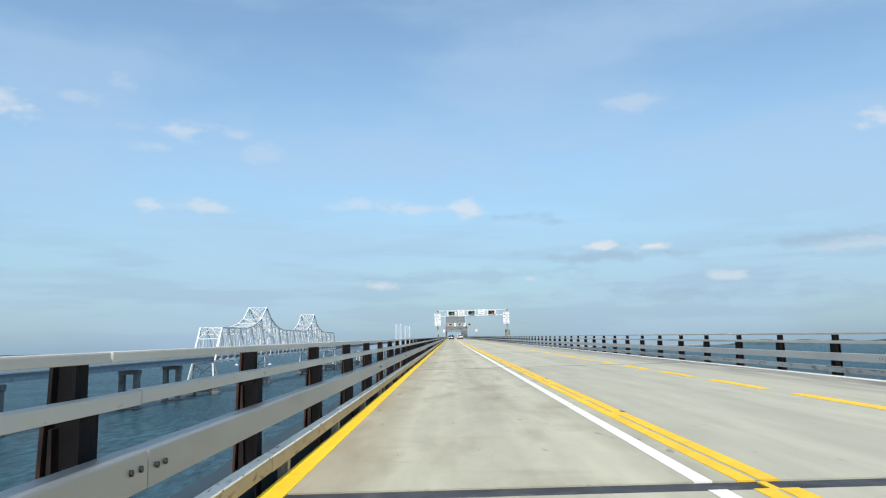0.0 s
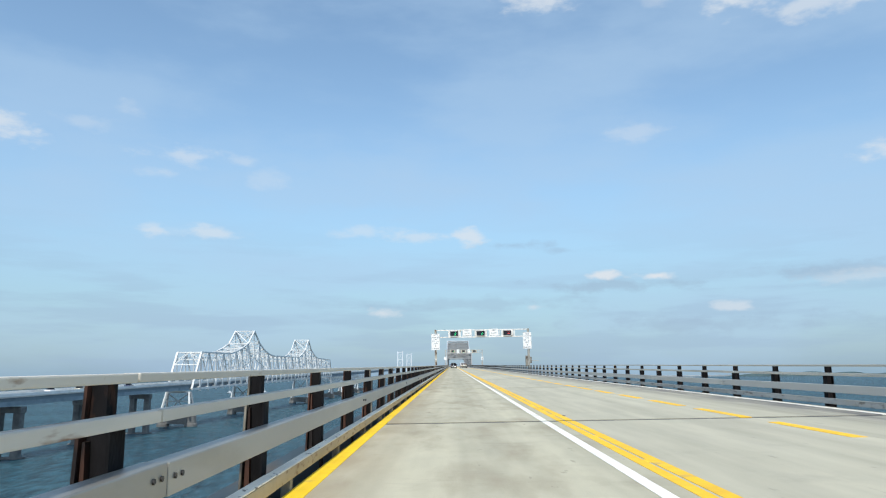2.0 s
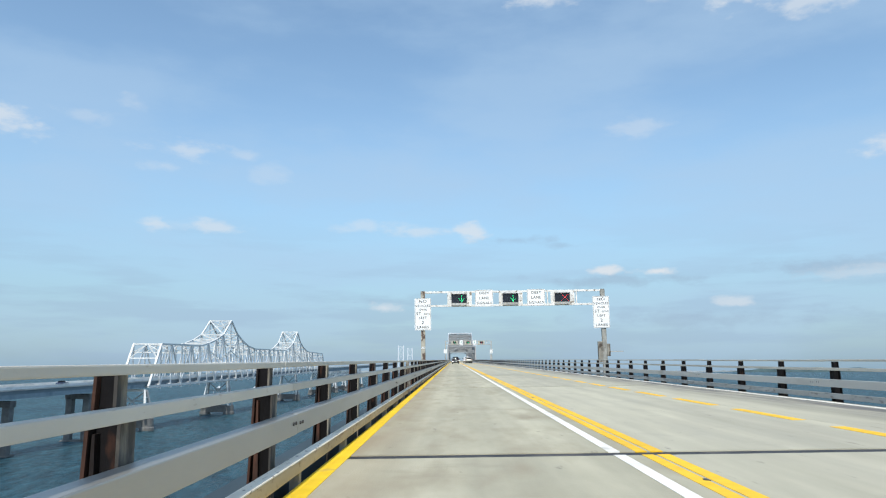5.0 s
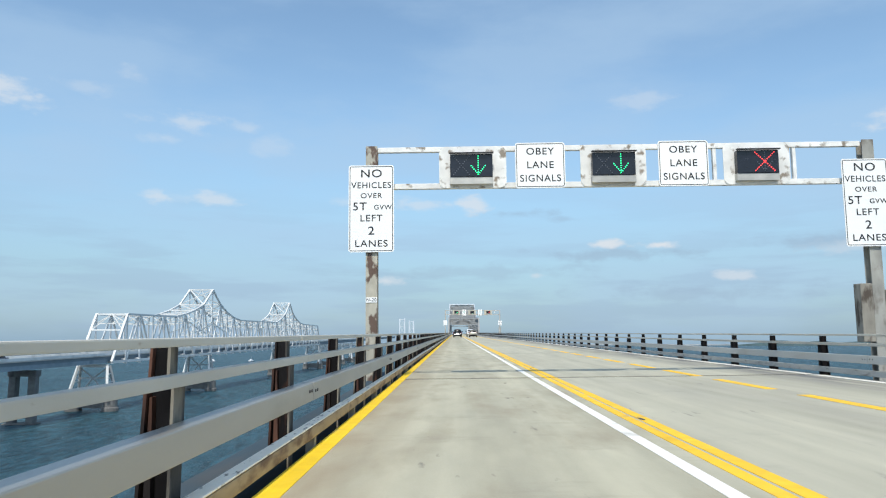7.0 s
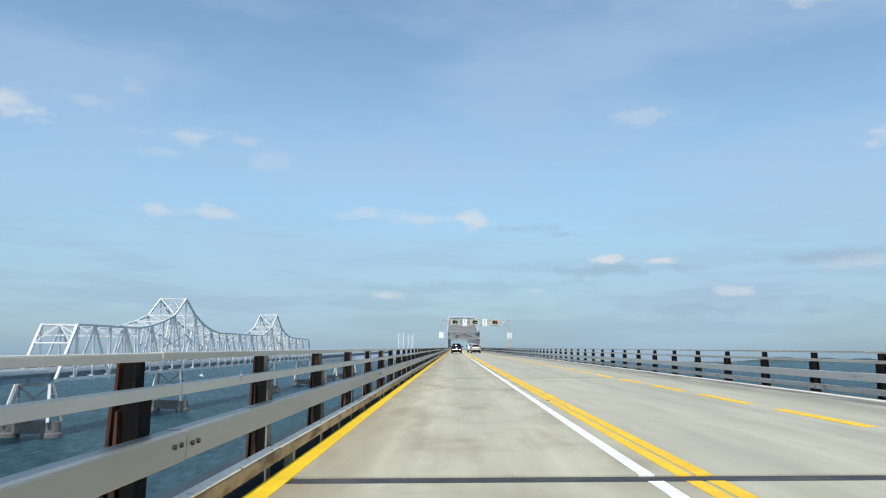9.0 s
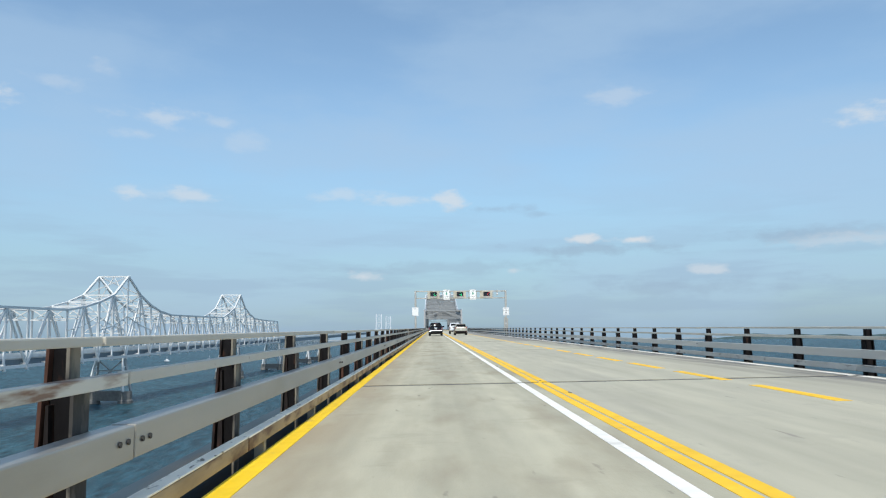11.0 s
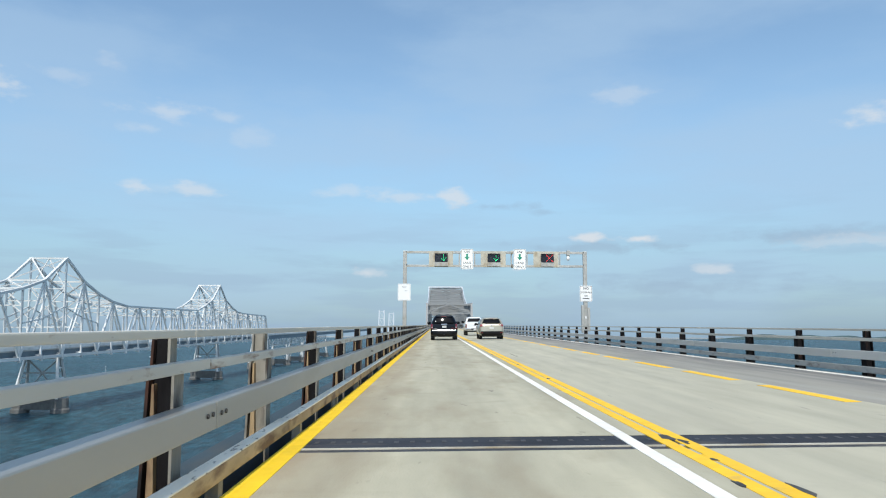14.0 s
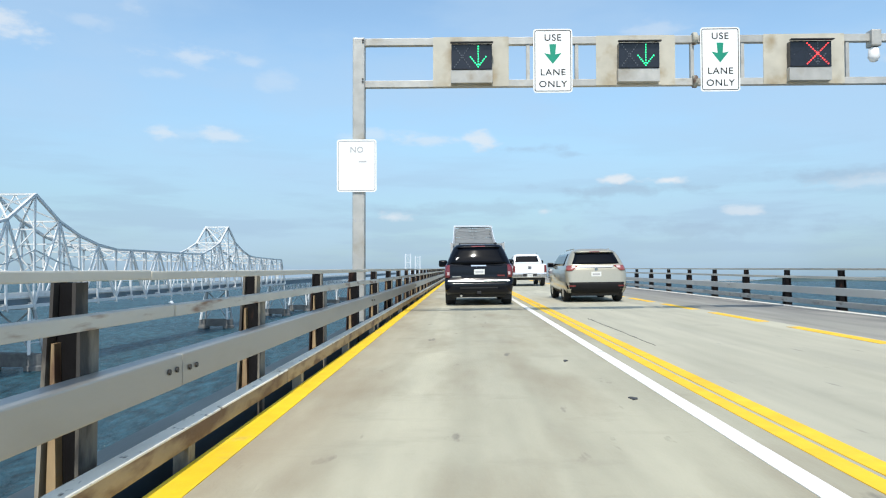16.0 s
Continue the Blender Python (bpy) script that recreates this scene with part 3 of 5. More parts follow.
    spots = [(rng.choice((1.87, 1.98, 2.06, 2.18, 1.72)) + rng.uniform(-0.03, 0.03), rng.uniform(2, 285), rng.uniform(0.02, 0.045), rng.uniform(0.05, 0.16)) for _ in range(40)]
    spots += [(1.07, 267.0, 0.025, 0.09), (1.28, 264.5, 0.03, 0.08), (2.02, BIG_JOINT + 0.22, 0.06, 0.16), (2.10, BIG_JOINT - 0.05, 0.035, 0.16), (2.21, BIG_JOINT - 2.1, 0.03, 0.20), (1.86, BIG_JOINT - 1.9, 0.025, 0.10)]
    for x, y, wide, long in spots:
        bm = bmesh.new()
        n = [rng.uniform(0.6, 1.3) for _ in range(9)]
        rings = [[bm.verts.new((r * wide * math.cos(i * math.tau / 9), r * long * math.sin(i * math.tau / 9), z)) for i, r in enumerate(n)] for z in (-0.004, 0.0075)]
        bm.faces.new(rings[1])
        for i in range(9):
            bm.faces.new((rings[0][i], rings[0][(i + 1) % 9], rings[1][(i + 1) % 9], rings[1][i]))
        part("tar_spot", bm, rubber_joint, road, m=shift(x, y, 0))
    for x, y0, y1 in ((2.33, 22.3, 25.4), (2.52, 268.5, 274.0), (2.60, 251.0, 253.6)):
        bm, last, y = bmesh.new(), None, y0
        while y < y1:
            dx, w = rng.uniform(-0.012, 0.012), rng.uniform(0.003, 0.012)
            row = [bm.verts.new((x + dx + k * w, y, z)) for k, z in ((-1, -0.004), (-1, 0.003), (1, 0.003), (1, -0.004))]
            if last:
                for k in range(3):
                    bm.faces.new((last[k], last[k + 1], row[k + 1], row[k]))
            last, y = row, y + 0.15
        part("tar_seam", bm, rubber_joint, road)
    return road


road = add_roadway()


# ---- railings ----
RAILS = (("top_rail", 0.00, 0.09, 1.062, 1.110, rail_paint), ("middle_rail", 0.00, 0.08, 0.846, 0.914, rail_paint),
         ("guard_rail", -0.07, 0.07, 0.462, 0.640, guard_steel), ("curb_rail", -0.09, 0.01, 0.105, 0.215, rail_rusty), ("curb_top", -0.094, 0.014, 0.216, 0.232, curb_sunlit))
POST_STEP, POST_AT, SPLICE_AT, SLIP = 2.945, 0.065, 3.30, 0.46


def post_meshes():
    """An upright of rolled steel: slender above the middle rail, deeper and splayed outward below it."""
    web, inner, outer = bmesh.new(), bmesh.new(), bmesh.new()

    def slab(bm, xa0, xb0, xa1, xb1, half, z0, z1):
        vs = [bm.verts.new(v) for v in ((xa0, -half, z0), (xb0, -half, z0), (xb0, half, z0), (xa0, half, z0),
                                        (xa1, -half, z1), (xb1, -half, z1), (xb1, half, z1), (xa1, half, z1))]
        for q in ((0, 1, 2, 3), (4, 5, 6, 7), (0, 1, 5, 4), (1, 2, 6, 5), (2, 3, 7, 6), (3, 0, 4, 7)):
            bm.faces.new([vs[i] for i in q])

    slab(web, 0.018, 0.200, 0.018, 0.150, 0.012, -0.45, 0.855)
    slab(web, 0.058, 0.147, 0.058, 0.140, 0.012, 0.856, 1.058)
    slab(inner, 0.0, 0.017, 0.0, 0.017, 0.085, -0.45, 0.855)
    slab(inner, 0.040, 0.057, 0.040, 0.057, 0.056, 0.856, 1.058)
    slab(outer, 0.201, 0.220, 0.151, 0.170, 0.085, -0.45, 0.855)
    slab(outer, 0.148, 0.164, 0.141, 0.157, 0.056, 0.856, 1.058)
    # a stiffener on the web, widening to its foot
    bracket = bmesh.new()
    vs = [[bracket.verts.new((x, y, z)) for x, y in ((xa, -0.0125), (xb, -0.0125), (xb, -0.07), (xa, -0.07))] for xa, xb, z in ((0.095, 0.165, -0.45), (0.128, 0.142, 0.78))]
    for i in range(4):
        bracket.faces.new((vs[0][i], vs[0][(i + 1) % 4], vs[1][(i + 1) % 4], vs[1][i]))
    bracket.faces.new(vs[0])
    bracket.faces.new(vs[1])
    return mesh_of("post_bracket", bracket, post_tan), mesh_of("post_web", web, post_paint), mesh_of("post_flange", inner, post_paint), mesh_of("post_flange", outer, post_pale)


def add_railing(side, x_face, label):
    """side: 1 puts the uprights towards +x of the rails, -1 towards -x."""
    rail = thing("bridge_railing", DECK @ shift(x_face, 0, 0), label, "railing", "bridge railings", "structure")
    flip = Matrix.Diagonal((side, 1, 1, 1))
    bracket, web, inner, outer = post_meshes()
    meshes = {}
    for name, xa, xb, z0, z1, mat in RAILS:
        if side > 0 and name in ("curb_rail", "curb_top"):
            z0, z1, mat = z0 + 0.09, z1 + 0.09, curb_grey
        if side > 0 and name == "guard_rail":
            mat = guard_pale
        for posts in (4, 3):
            bm = box(min(side * xa, side * xb), max(side * xa, side * xb), 0.010, posts * POST_STEP - 0.010, z0, z1, 0.008)
            meshes[name, posts] = mesh_of(name, bm, mat)
    streaked = {posts: meshes["middle_rail", posts].copy() for posts in (4, 3)}
    for me in streaked.values():
        me.materials[0] = rail_streaked
    curb_old = {posts: meshes["curb_rail", posts].copy() for posts in (4, 3)}
    for me in curb_old.values():
        me.materials[0] = curb_worn
    grey_web, grey_outer, grey_inner = (me.copy() for me in (web, outer, inner))
    bracket_rust, outer_rust, inner_pale = bracket.copy(), outer.copy(), inner.copy()
    bracket_rust.materials[0] = outer_rust.materials[0] = post_rust
    inner_pale.materials[0] = post_pale
    outer_dark = outer.copy()
    outer_dark.materials[0] = post_paint
    for me in (grey_web, grey_outer, grey_inner):
        me.materials[0] = post_grey
    bolt_bm = bmesh.new()
    lathe_into(bolt_bm, ((0.016, 0), (0.016, 0.01)), 8)
    bolt = mesh_of("bolt", bolt_bm, sign_black)
    foot = mesh_of("curb_support", box(-0.045, 0.045, -0.05, 0.05, -0.14, 0.104), post_grey)
    rng = random.Random(7 if side > 0 else 3)
    y = POST_AT - POST_STEP * 12 - (0.26 if side > 0 else 0)
    while y < 520:
        slip = -SLIP if y > BIG_JOINT - 1 else 0.0
        pale = side < 0 and min(abs(y - a) for a in (106.0, BIG_JOINT - 0.1)) < 1.47
        p = part("post", grey_web if pale else web, None, rail, m=shift(side * 0.083, y + slip, 0) @ flip @ pose(0, 0, 0, 0, rng.uniform(-0.4, 0.4), 0))
        worn = y > 222
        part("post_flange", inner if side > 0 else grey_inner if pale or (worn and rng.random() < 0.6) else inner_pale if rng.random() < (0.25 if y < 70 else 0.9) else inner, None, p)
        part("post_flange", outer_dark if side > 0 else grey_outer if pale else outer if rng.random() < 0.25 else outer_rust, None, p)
        if side < 0:
            part("post_bracket", bracket if worn else bracket_rust, None, p)
        if -12 < y < 300:
            part("curb_support", foot, None, rail, m=shift(side * -0.03, y + 0.42, 0))
        y += POST_STEP
    # bars in lengths of four and three bays by turns, the joints of one bar clear of the next
    for name, xa, xb, z0, z1, mat in RAILS:
        y = SPLICE_AT - 2 * 7 * POST_STEP + {"top_rail": -0.26, "middle_rail": 0.07, "guard_rail": 0.0, "curb_rail": 2.4, "curb_top": 2.4}[name]
        posts = 4
        while y < 520:
            rusty = side < 0 and name == "middle_rail" and (y > 222 or rng.random() < 0.2)
            old = side < 0 and name == "curb_rail" and y > 95
            r = part(name, streaked[posts] if rusty else curb_old[posts] if old else meshes[name, posts], None, rail, m=shift(rng.uniform(-0.003, 0.003), y, rng.uniform(-0.004, 0.004)))
            if name == "guard_rail" and -12 < y < 290:
                for dy in (-0.20, -0.095, 0.095, 0.20):
                    part("bolt", bolt, None, r, m=shift(-side * 0.071, posts * POST_STEP + dy, 0.555 + 0.010 * (dy < 0)))
            y += posts * POST_STEP
            posts = 7 - posts
    # near-black, rust-stained strip: shade below the curb rail put into its colour
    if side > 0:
        part("gutter", box(-0.14, 0.24, Y0, Y1, -0.45, -0.14), dark_shade_steel, rail)
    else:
        part("gutter", box(-0.10, 0.078, Y0, Y1, -0.45, -0.14), dark_shade_steel, rail)
        part("ledge", box(-0.60, -0.102, Y0, Y1, -0.45, 0.0, 0.01), ledge_paint, rail, "blue-grey painted steel ledge under the posts")
    return rail


add_railing(-1, -1.78, "weathered four-bar steel bridge railing with rust on dark posts")
add_railing(1, 8.77, "grey four-bar steel bridge railing on dark posts")


# ---- lane-signal gantries ----
def round_rim(x0, x1, z0, z1, r, n=4):
    """The outline of an upright plate with rounded corners."""
    pts = []
    for cx, cz, a0 in ((x1 - r, z1 - r, 0), (x0 + r, z1 - r, 90), (x0 + r, z0 + r, 180), (x1 - r, z0 + r, 270)):
        for i in range(n + 1):
            a = radians(a0 + 90 * i / n)
            pts.append((cx + r * math.cos(a), cz + r * math.sin(a)))
    return pts


def round_plate_into(bm, x0, x1, y0, y1, z0, z1, r):
    pts = round_rim(x0, x1, z0, z1, r)
    near, far = ([bm.verts.new((px, y, pz)) for px, pz in pts] for y in (y0, y1))
    bm.faces.new(near)
    bm.faces.new(far)
    for i in range(len(pts)):
        j = (i + 1) % len(pts)
        bm.faces.new((near[i], near[j], far[j], far[i]))


def dots_into(bm, path, step=0.055, r=0.0135):
    """Small round lamps along straight strokes, in the plane of the signal face."""
    for (x0, z0), (x1, z1) in path:
        n = max(1, round(math.hypot(x1 - x0, z1 - z0) / step))
        for i in range(n + 1):
            x, z = x0 + (x1 - x0) * i / n, z0 + (z1 - z0) * i / n
            vs = [bm.verts.new((x + r * math.cos(a), 0, z + r * math.sin(a))) for a in [k * math.pi / 3 for k in range(6)]]
            bm.faces.new(vs)
            ws = [bm.verts.new((v.co.x, 0.01, v.co.z)) for v in vs]
            for k in range(6):
                bm.faces.new((vs[k], vs[(k + 1) % 6], ws[(k + 1) % 6], ws[k]))


def add_signal(g, x0, x1, bx0, bx1, z0, z1, bz0, bz1, cross, frame_mat, tray, corner=0.02):
    """A plate between the two beams with a dark lamp box; cross: a red X is lit, else a green arrow."""
    plate = bmesh.new()
    round_plate_into(plate, x0, x1, -0.085, -0.070, z0 + 0.004, z1 - 0.004, corner)
    s = part("signal_plate", plate, frame_mat, g, "pale stained steel mounting plate")
    w, h = bx1 - bx0, bz1 - bz0
    housing = part("signal_box", box(bx0, bx1, -0.26, -0.086, bz0, bz1, 0.012), signal_black, s, "dark lane-signal box")
    visor = bmesh.new()
    box_into(visor, bx0 - 0.02, bx1 + 0.02, -0.36, -0.262, bz1 + 0.002, bz1 + 0.022)
    part("visor", visor, plastic, s)
    part("drip_tray", box(bx0 - 0.01, bx1 + 0.01, -0.24, -0.087, bz0 - tray, bz0 - 0.004, 0.006), galv, s, "grey tray under the signal")
    cx, cz, k = (bx0 + bx1) / 2, (bz0 + bz1) / 2, h * 0.40
    ax = cx + w * 0.16
    arrow = [((ax, cz + k), (ax, cz - k)), ((ax, cz - k), (ax - k * 0.75, cz - k * 0.05)), ((ax, cz - k), (ax + k * 0.75, cz - k * 0.05))]
    ex = [((ax - k, cz - k), (ax + k, cz + k)), ((ax - k, cz + k), (ax + k, cz - k))]
    lit, off = bmesh.new(), bmesh.new()
    dots_into(lit, ex if cross else arrow)
    dots_into(off, arrow if cross else [((cx - w * 0.42, cz - k), (cx - w * 0.05, cz + k)), ((cx - w * 0.42, cz + k), (cx - w * 0.05, cz - k))])
    tagged(part("lamp_pattern", lit, led_red if cross else led_green, s, "red X of small lamps" if cross else "green down arrow of small lamps", m=shift(0, -0.272, 0)), kind="stuff")
    tagged(part("unlit_pattern", off, led_off, s, m=shift(0, -0.269, 0)), kind="stuff")


def add_sign(g, x0, x1, z0, z1, y, lines, name="sign_panel", ink=None, arrow=False, label="white sign panel with black lettering"):
    """A white panel with a thin black border and its lines of (words or None for a bar, size, height share)."""
    ink = ink or sign_black
    w, h, cx = x1 - x0, z1 - z0, (x0 + x1) / 2
    panel = bmesh.new()
    round_plate_into(panel, x0, x1, y, y + 0.012, z0, z1, min(0.06, h * 0.1))
    s = part(name, panel, sign_white, g, label)
    rim = bmesh.new()
    e = 0.026
    if h > 0.3:
        outer, inner = (round_rim(x0 + k, x1 - k, z0 + k, z1 - k, r) for k, r in ((e, 0.045), (e + 0.015, 0.032)))
        loops = [[rim.verts.new((px, yy, pz)) for px, pz in pts] for yy in (y - 0.003, y + 0.002) for pts in (outer, inner)]
        for i in range(len(outer)):
            j = (i + 1) % len(outer)
            for p, q in ((0, 1), (1, 3), (3, 2), (2, 0)):
                rim.faces.new((loops[p][i], loops[p][j], loops[q][j], loops[q][i]))
    if h > 0.3:
        part("border", rim, ink, s)
    for words, size, share, dx, wide in lines:
        z = z0 + h * share
        if words:
            text_part(words, size, cx + dx, z, ink, s, y - 0.002, wide=wide)
        else:
            part("writing_bar", box(cx + dx - wide / 2, cx + dx + wide / 2, y - 0.004, y + 0.002, z - size / 2, z + size / 2), ink, s)
    if arrow:
        bm = bmesh.new()
        zt, zb, aw = z0 + h * 0.76, z0 + h * 0.45, w * 0.21
        pts = ((-aw * 0.42, zt), (aw * 0.42, zt), (aw * 0.30, zb + h * 0.15), (aw * 1.05, zb + h * 0.17), (0, zb), (-aw * 1.05, zb + h * 0.17), (-aw * 0.30, zb + h * 0.15))
        lo = [bm.verts.new((cx + px, y - 0.004, pz)) for px, pz in pts]
        hi = [bm.verts.new((cx + px, y + 0.002, pz)) for px, pz in pts]
        bm.faces.new(lo)
        for i in range(len(lo)):
            bm.faces.new((lo[i], lo[(i + 1) % 7], hi[(i + 1) % 7], hi[i]))
        part("arrow", bm, sign_green, s, "green down arrow")
    return s


def h_column_into(bm, x, half, z0, z1):
    """A wide-flange column, one extruded H."""
    t = 0.018
    outline = ((-half, -half), (half, -half), (half, -half + t), (t, -half + t), (t, half - t), (half, half - t), (half, half), (-half, half), (-half, half - t), (-t, half - t), (-t, -half + t), (-half, -half + t))
    lo = [bm.verts.new((x + a, b, z0)) for a, b in outline]
    hi = [bm.verts.new((x + a, b, z1)) for a, b in outline]
    bm.faces.new(lo)
    bm.faces.new(hi)
    for i in range(12):
        bm.faces.new((lo[i], lo[(i + 1) % 12], hi[(i + 1) % 12], hi[i]))


WEIGHT_SIGN = [("NO", 0.27, 0.90, 0, 1.15), ("VEHICLES", 0.205, 0.765, 0, 0.98), ("OVER", 0.17, 0.645, 0, 1.1), ("5T", 0.27, 0.52, -0.27, 1.05),
               ("GVW", 0.16, 0.51, 0.27, 1.05), ("LEFT", 0.225, 0.385, 0, 1.05), ("2", 0.28, 0.24, 0, 1.1), ("LANES", 0.225, 0.095, 0, 1.1)]
OBEY_SIGN = [("OBEY", 0.235, 0.80, 0, 1.05), ("LANE", 0.235, 0.50, 0, 1.05), ("SIGNALS", 0.235, 0.205, 0, 0.98)]
USE_SIGN = [("USE", 0.19, 0.86, 0, 1.05), ("LANE", 0.185, 0.315, 0, 1.08), ("ONLY", 0.185, 0.13, 0, 1.08)]


def add_old_gantry():
    g = thing("sign_gantry", DECK @ shift(0.13, 128.5, 0.05) @ pose(0, 0, 0, 0, -0.6, 0) @ Matrix.Diagonal((1.046, 1, 1.03, 1)), "old rusty lane-signal gantry across the bridge deck", "gantry", "lane-signal gantries")
    for x, top, mat in ((-2.30, 5.52, gantry_post), (9.30, 5.52, gantry_post_grey)):
        bm = bmesh.new()
        h_column_into(bm, x, 0.135, -0.45, top)
        p = part("post", bm, mat, g, "peeling rust-stained steel post")
        part("base_plate", box(x - 0.22, x + 0.22, -0.22, 0.22, -0.48, -0.452), dark_shade_steel, p)
    for z0, z1 in ((5.38, 5.50), (4.48, 4.61)):
        part("beam", box(-2.16, 9.163, -0.065, 0.065, z0, z1, 0.008), gantry_old, g, "grey-white stained steel beam")
    for x in (5.76, 7.62):
        part("strut", box(x - 0.04, x + 0.04, -0.05, 0.05, 4.613, 5.377), gantry_old, g)
    for x0, x1, b0, b1, cross in ((-0.71, 0.87, -0.45, 0.54, False), (2.61, 4.15, 2.86, 3.86, False), (5.95, 7.50, 6.21, 7.17, True)):
        add_signal(g, x0, x1, b0, b1, 4.48, 5.50, 4.72, 5.27, cross, gantry_old, 0.17, 0.16)
    for x0 in (1.08, 4.43):
        add_sign(g, x0, x0 + 1.17, 4.46, 5.56, -0.11, OBEY_SIGN)
    for x0 in (-2.83, 8.62):
        add_sign(g, x0, x0 + 1.06, 2.96, 5.04, -0.20, WEIGHT_SIGN, label="tall white weight-limit sign panel with black lettering")
    add_sign(g, -2.43, -2.17, 1.78, 1.90, -0.15, [("N-20", 0.105, 0.5, 0, 1.0)], "marker_plate", label="small white marker plate")
    part("cabinet", box(8.88, 9.155, -0.16, 0.16, 0.75, 2.10, 0.02), post_grey, g, "narrow grey cabinet on the post")
    part("cabinet", box(9.445, 9.64, -0.16, 0.16, 1.15, 1.95, 0.02), post_grey, g, "narrow grey cabinet on the post")
    part("conduit_arm", box(9.645, 10.5, -0.03, 0.03, 1.42, 1.48), galv, g)


def add_new_gantry():
    g = thing("sign_gantry", DECK @ shift(-0.065, 274.0, 0.04) @ Matrix.Diagonal((1.036, 1, 1.04, 1)), "galvanised lane-signal gantry with tan signal plates", "gantry", "lane-signal gantries")
    for x in (-2.20, 9.42):
        bm = bmesh.new()
        box_into(bm, x - 0.125, x + 0.125, -0.125, 0.125, -0.45, 5.80, 0.03)
        p = part("post", bm, galv, g, "square galvanised steel post")
        part("base_plate", box(x - 0.22, x + 0.22, -0.22, 0.22, -0.48, -0.452), dark_shade_steel, p)
        for z in (5.70, 5.74, 4.88, 4.93):
            bb = bmesh.new()
            lathe_into(bb, ((0.018, -0.02), (0.018, 0)), 8, "Y")
            part("bolt", bb, sign_black, p, m=shift(x + (0.09 if x < 0 else -0.09), -0.127, z))
    for z0, z1 in ((5.64, 5.79), (4.77, 4.91)):
        part("beam", box(-2.07, 9.29, -0.07, 0.07, z0, z1, 0.008), galv, g, "galvanised steel beam")
    for x in (1.30, 2.30, 4.66, 5.68, 7.80):
        part("strut", box(x - 0.035, x + 0.035, -0.05, 0.05, 4.912, 5.638), galv, g)
    for x0, x1, b0, b1, cross in ((-0.66, 0.90, -0.28, 0.55, False), (2.69, 4.30, 3.12, 3.94, False), (6.09, 7.72, 6.56, 7.38, True)):
        add_signal(g, x0, x1, b0, b1, 4.77, 5.80, 5.08, 5.60, cross, plate_tan, 0.27)
    for x0 in (1.40, 4.80):
        s = add_sign(g, x0, x0 + 0.80, 4.62, 5.93, -0.13, USE_SIGN, arrow=True)
    for z in (4.84, 5.72):
        bm = bmesh.new()
        lathe_into(bm, ((0.11, -0.05), (0.13, -0.03), (0.13, 0.03), (0.11, 0.05)), 16)
        part("clamp", bm, gantry_post, g, "round bolted clamp", m=shift(4.70, -0.06, z))
    # grey ink here carries the glare that washes out the lettering
    add_sign(g, -2.64, -1.82, 2.60, 3.68, -0.16, [("NO", 0.17, 0.80, 0, 1.0), (None, 0.03, 0.58, 0.12, 0.16)], ink=sign_grey, label="white sign panel with glare put into its paled lettering")
    add_sign(g, 9.04, 9.84, 2.58, 3.60, -0.16, [("NO", 0.21, 0.82, 0, 1.05), ("STOPPING", 0.15, 0.57, 0, 0.95), (None, 0.05, 0.36, 0, 0.22), (None, 0.05, 0.19, 0, 0.42)])
    camera_body = part("watch_camera", box(8.24, 8.44, -0.16, 0.10, 5.52, 5.86, 0.03), galv, g, "traffic camera on a bracket")
    bm = bmesh.new()
    lathe_into(bm, ((0.05, 0.0), (0.10, -0.03), (0.115, -0.20), (0.07, -0.28), (0.02, -0.30)), 16, "Z")
    part("dome", bm, sign_white, camera_body, "white camera dome", True, m=shift(8.34, -0.03, 5.515))
    part("cabinet", box(9.16, 9.30, -0.14, 0.14, 0.60, 2.35, 0.02), galv, g, "narrow grey cabinet on the post")
    part("cabinet", box(9.56, 9.70, -0.14, 0.14, 0.70, 2.20, 0.02), galv, g, "narrow grey cabinet on the post")
    part("marker_plate", box(9.36, 9.46, -0.140, -0.128, 1.5, 1.65), sign_white, g)
    text_part("N 19", 0.11, -2.20, 2.02, sign_grey, g, -0.128)


add_old_gantry()
add_new_gantry()


# ---- truss spans ----
def height_at(profile, y):
    for (a, ha), (b, hb) in zip(profile, profile[1:]):
        if a <= y <= b:
            return ha + (hb - ha) * (y - a) / (b - a)
    return profile[-1][1]


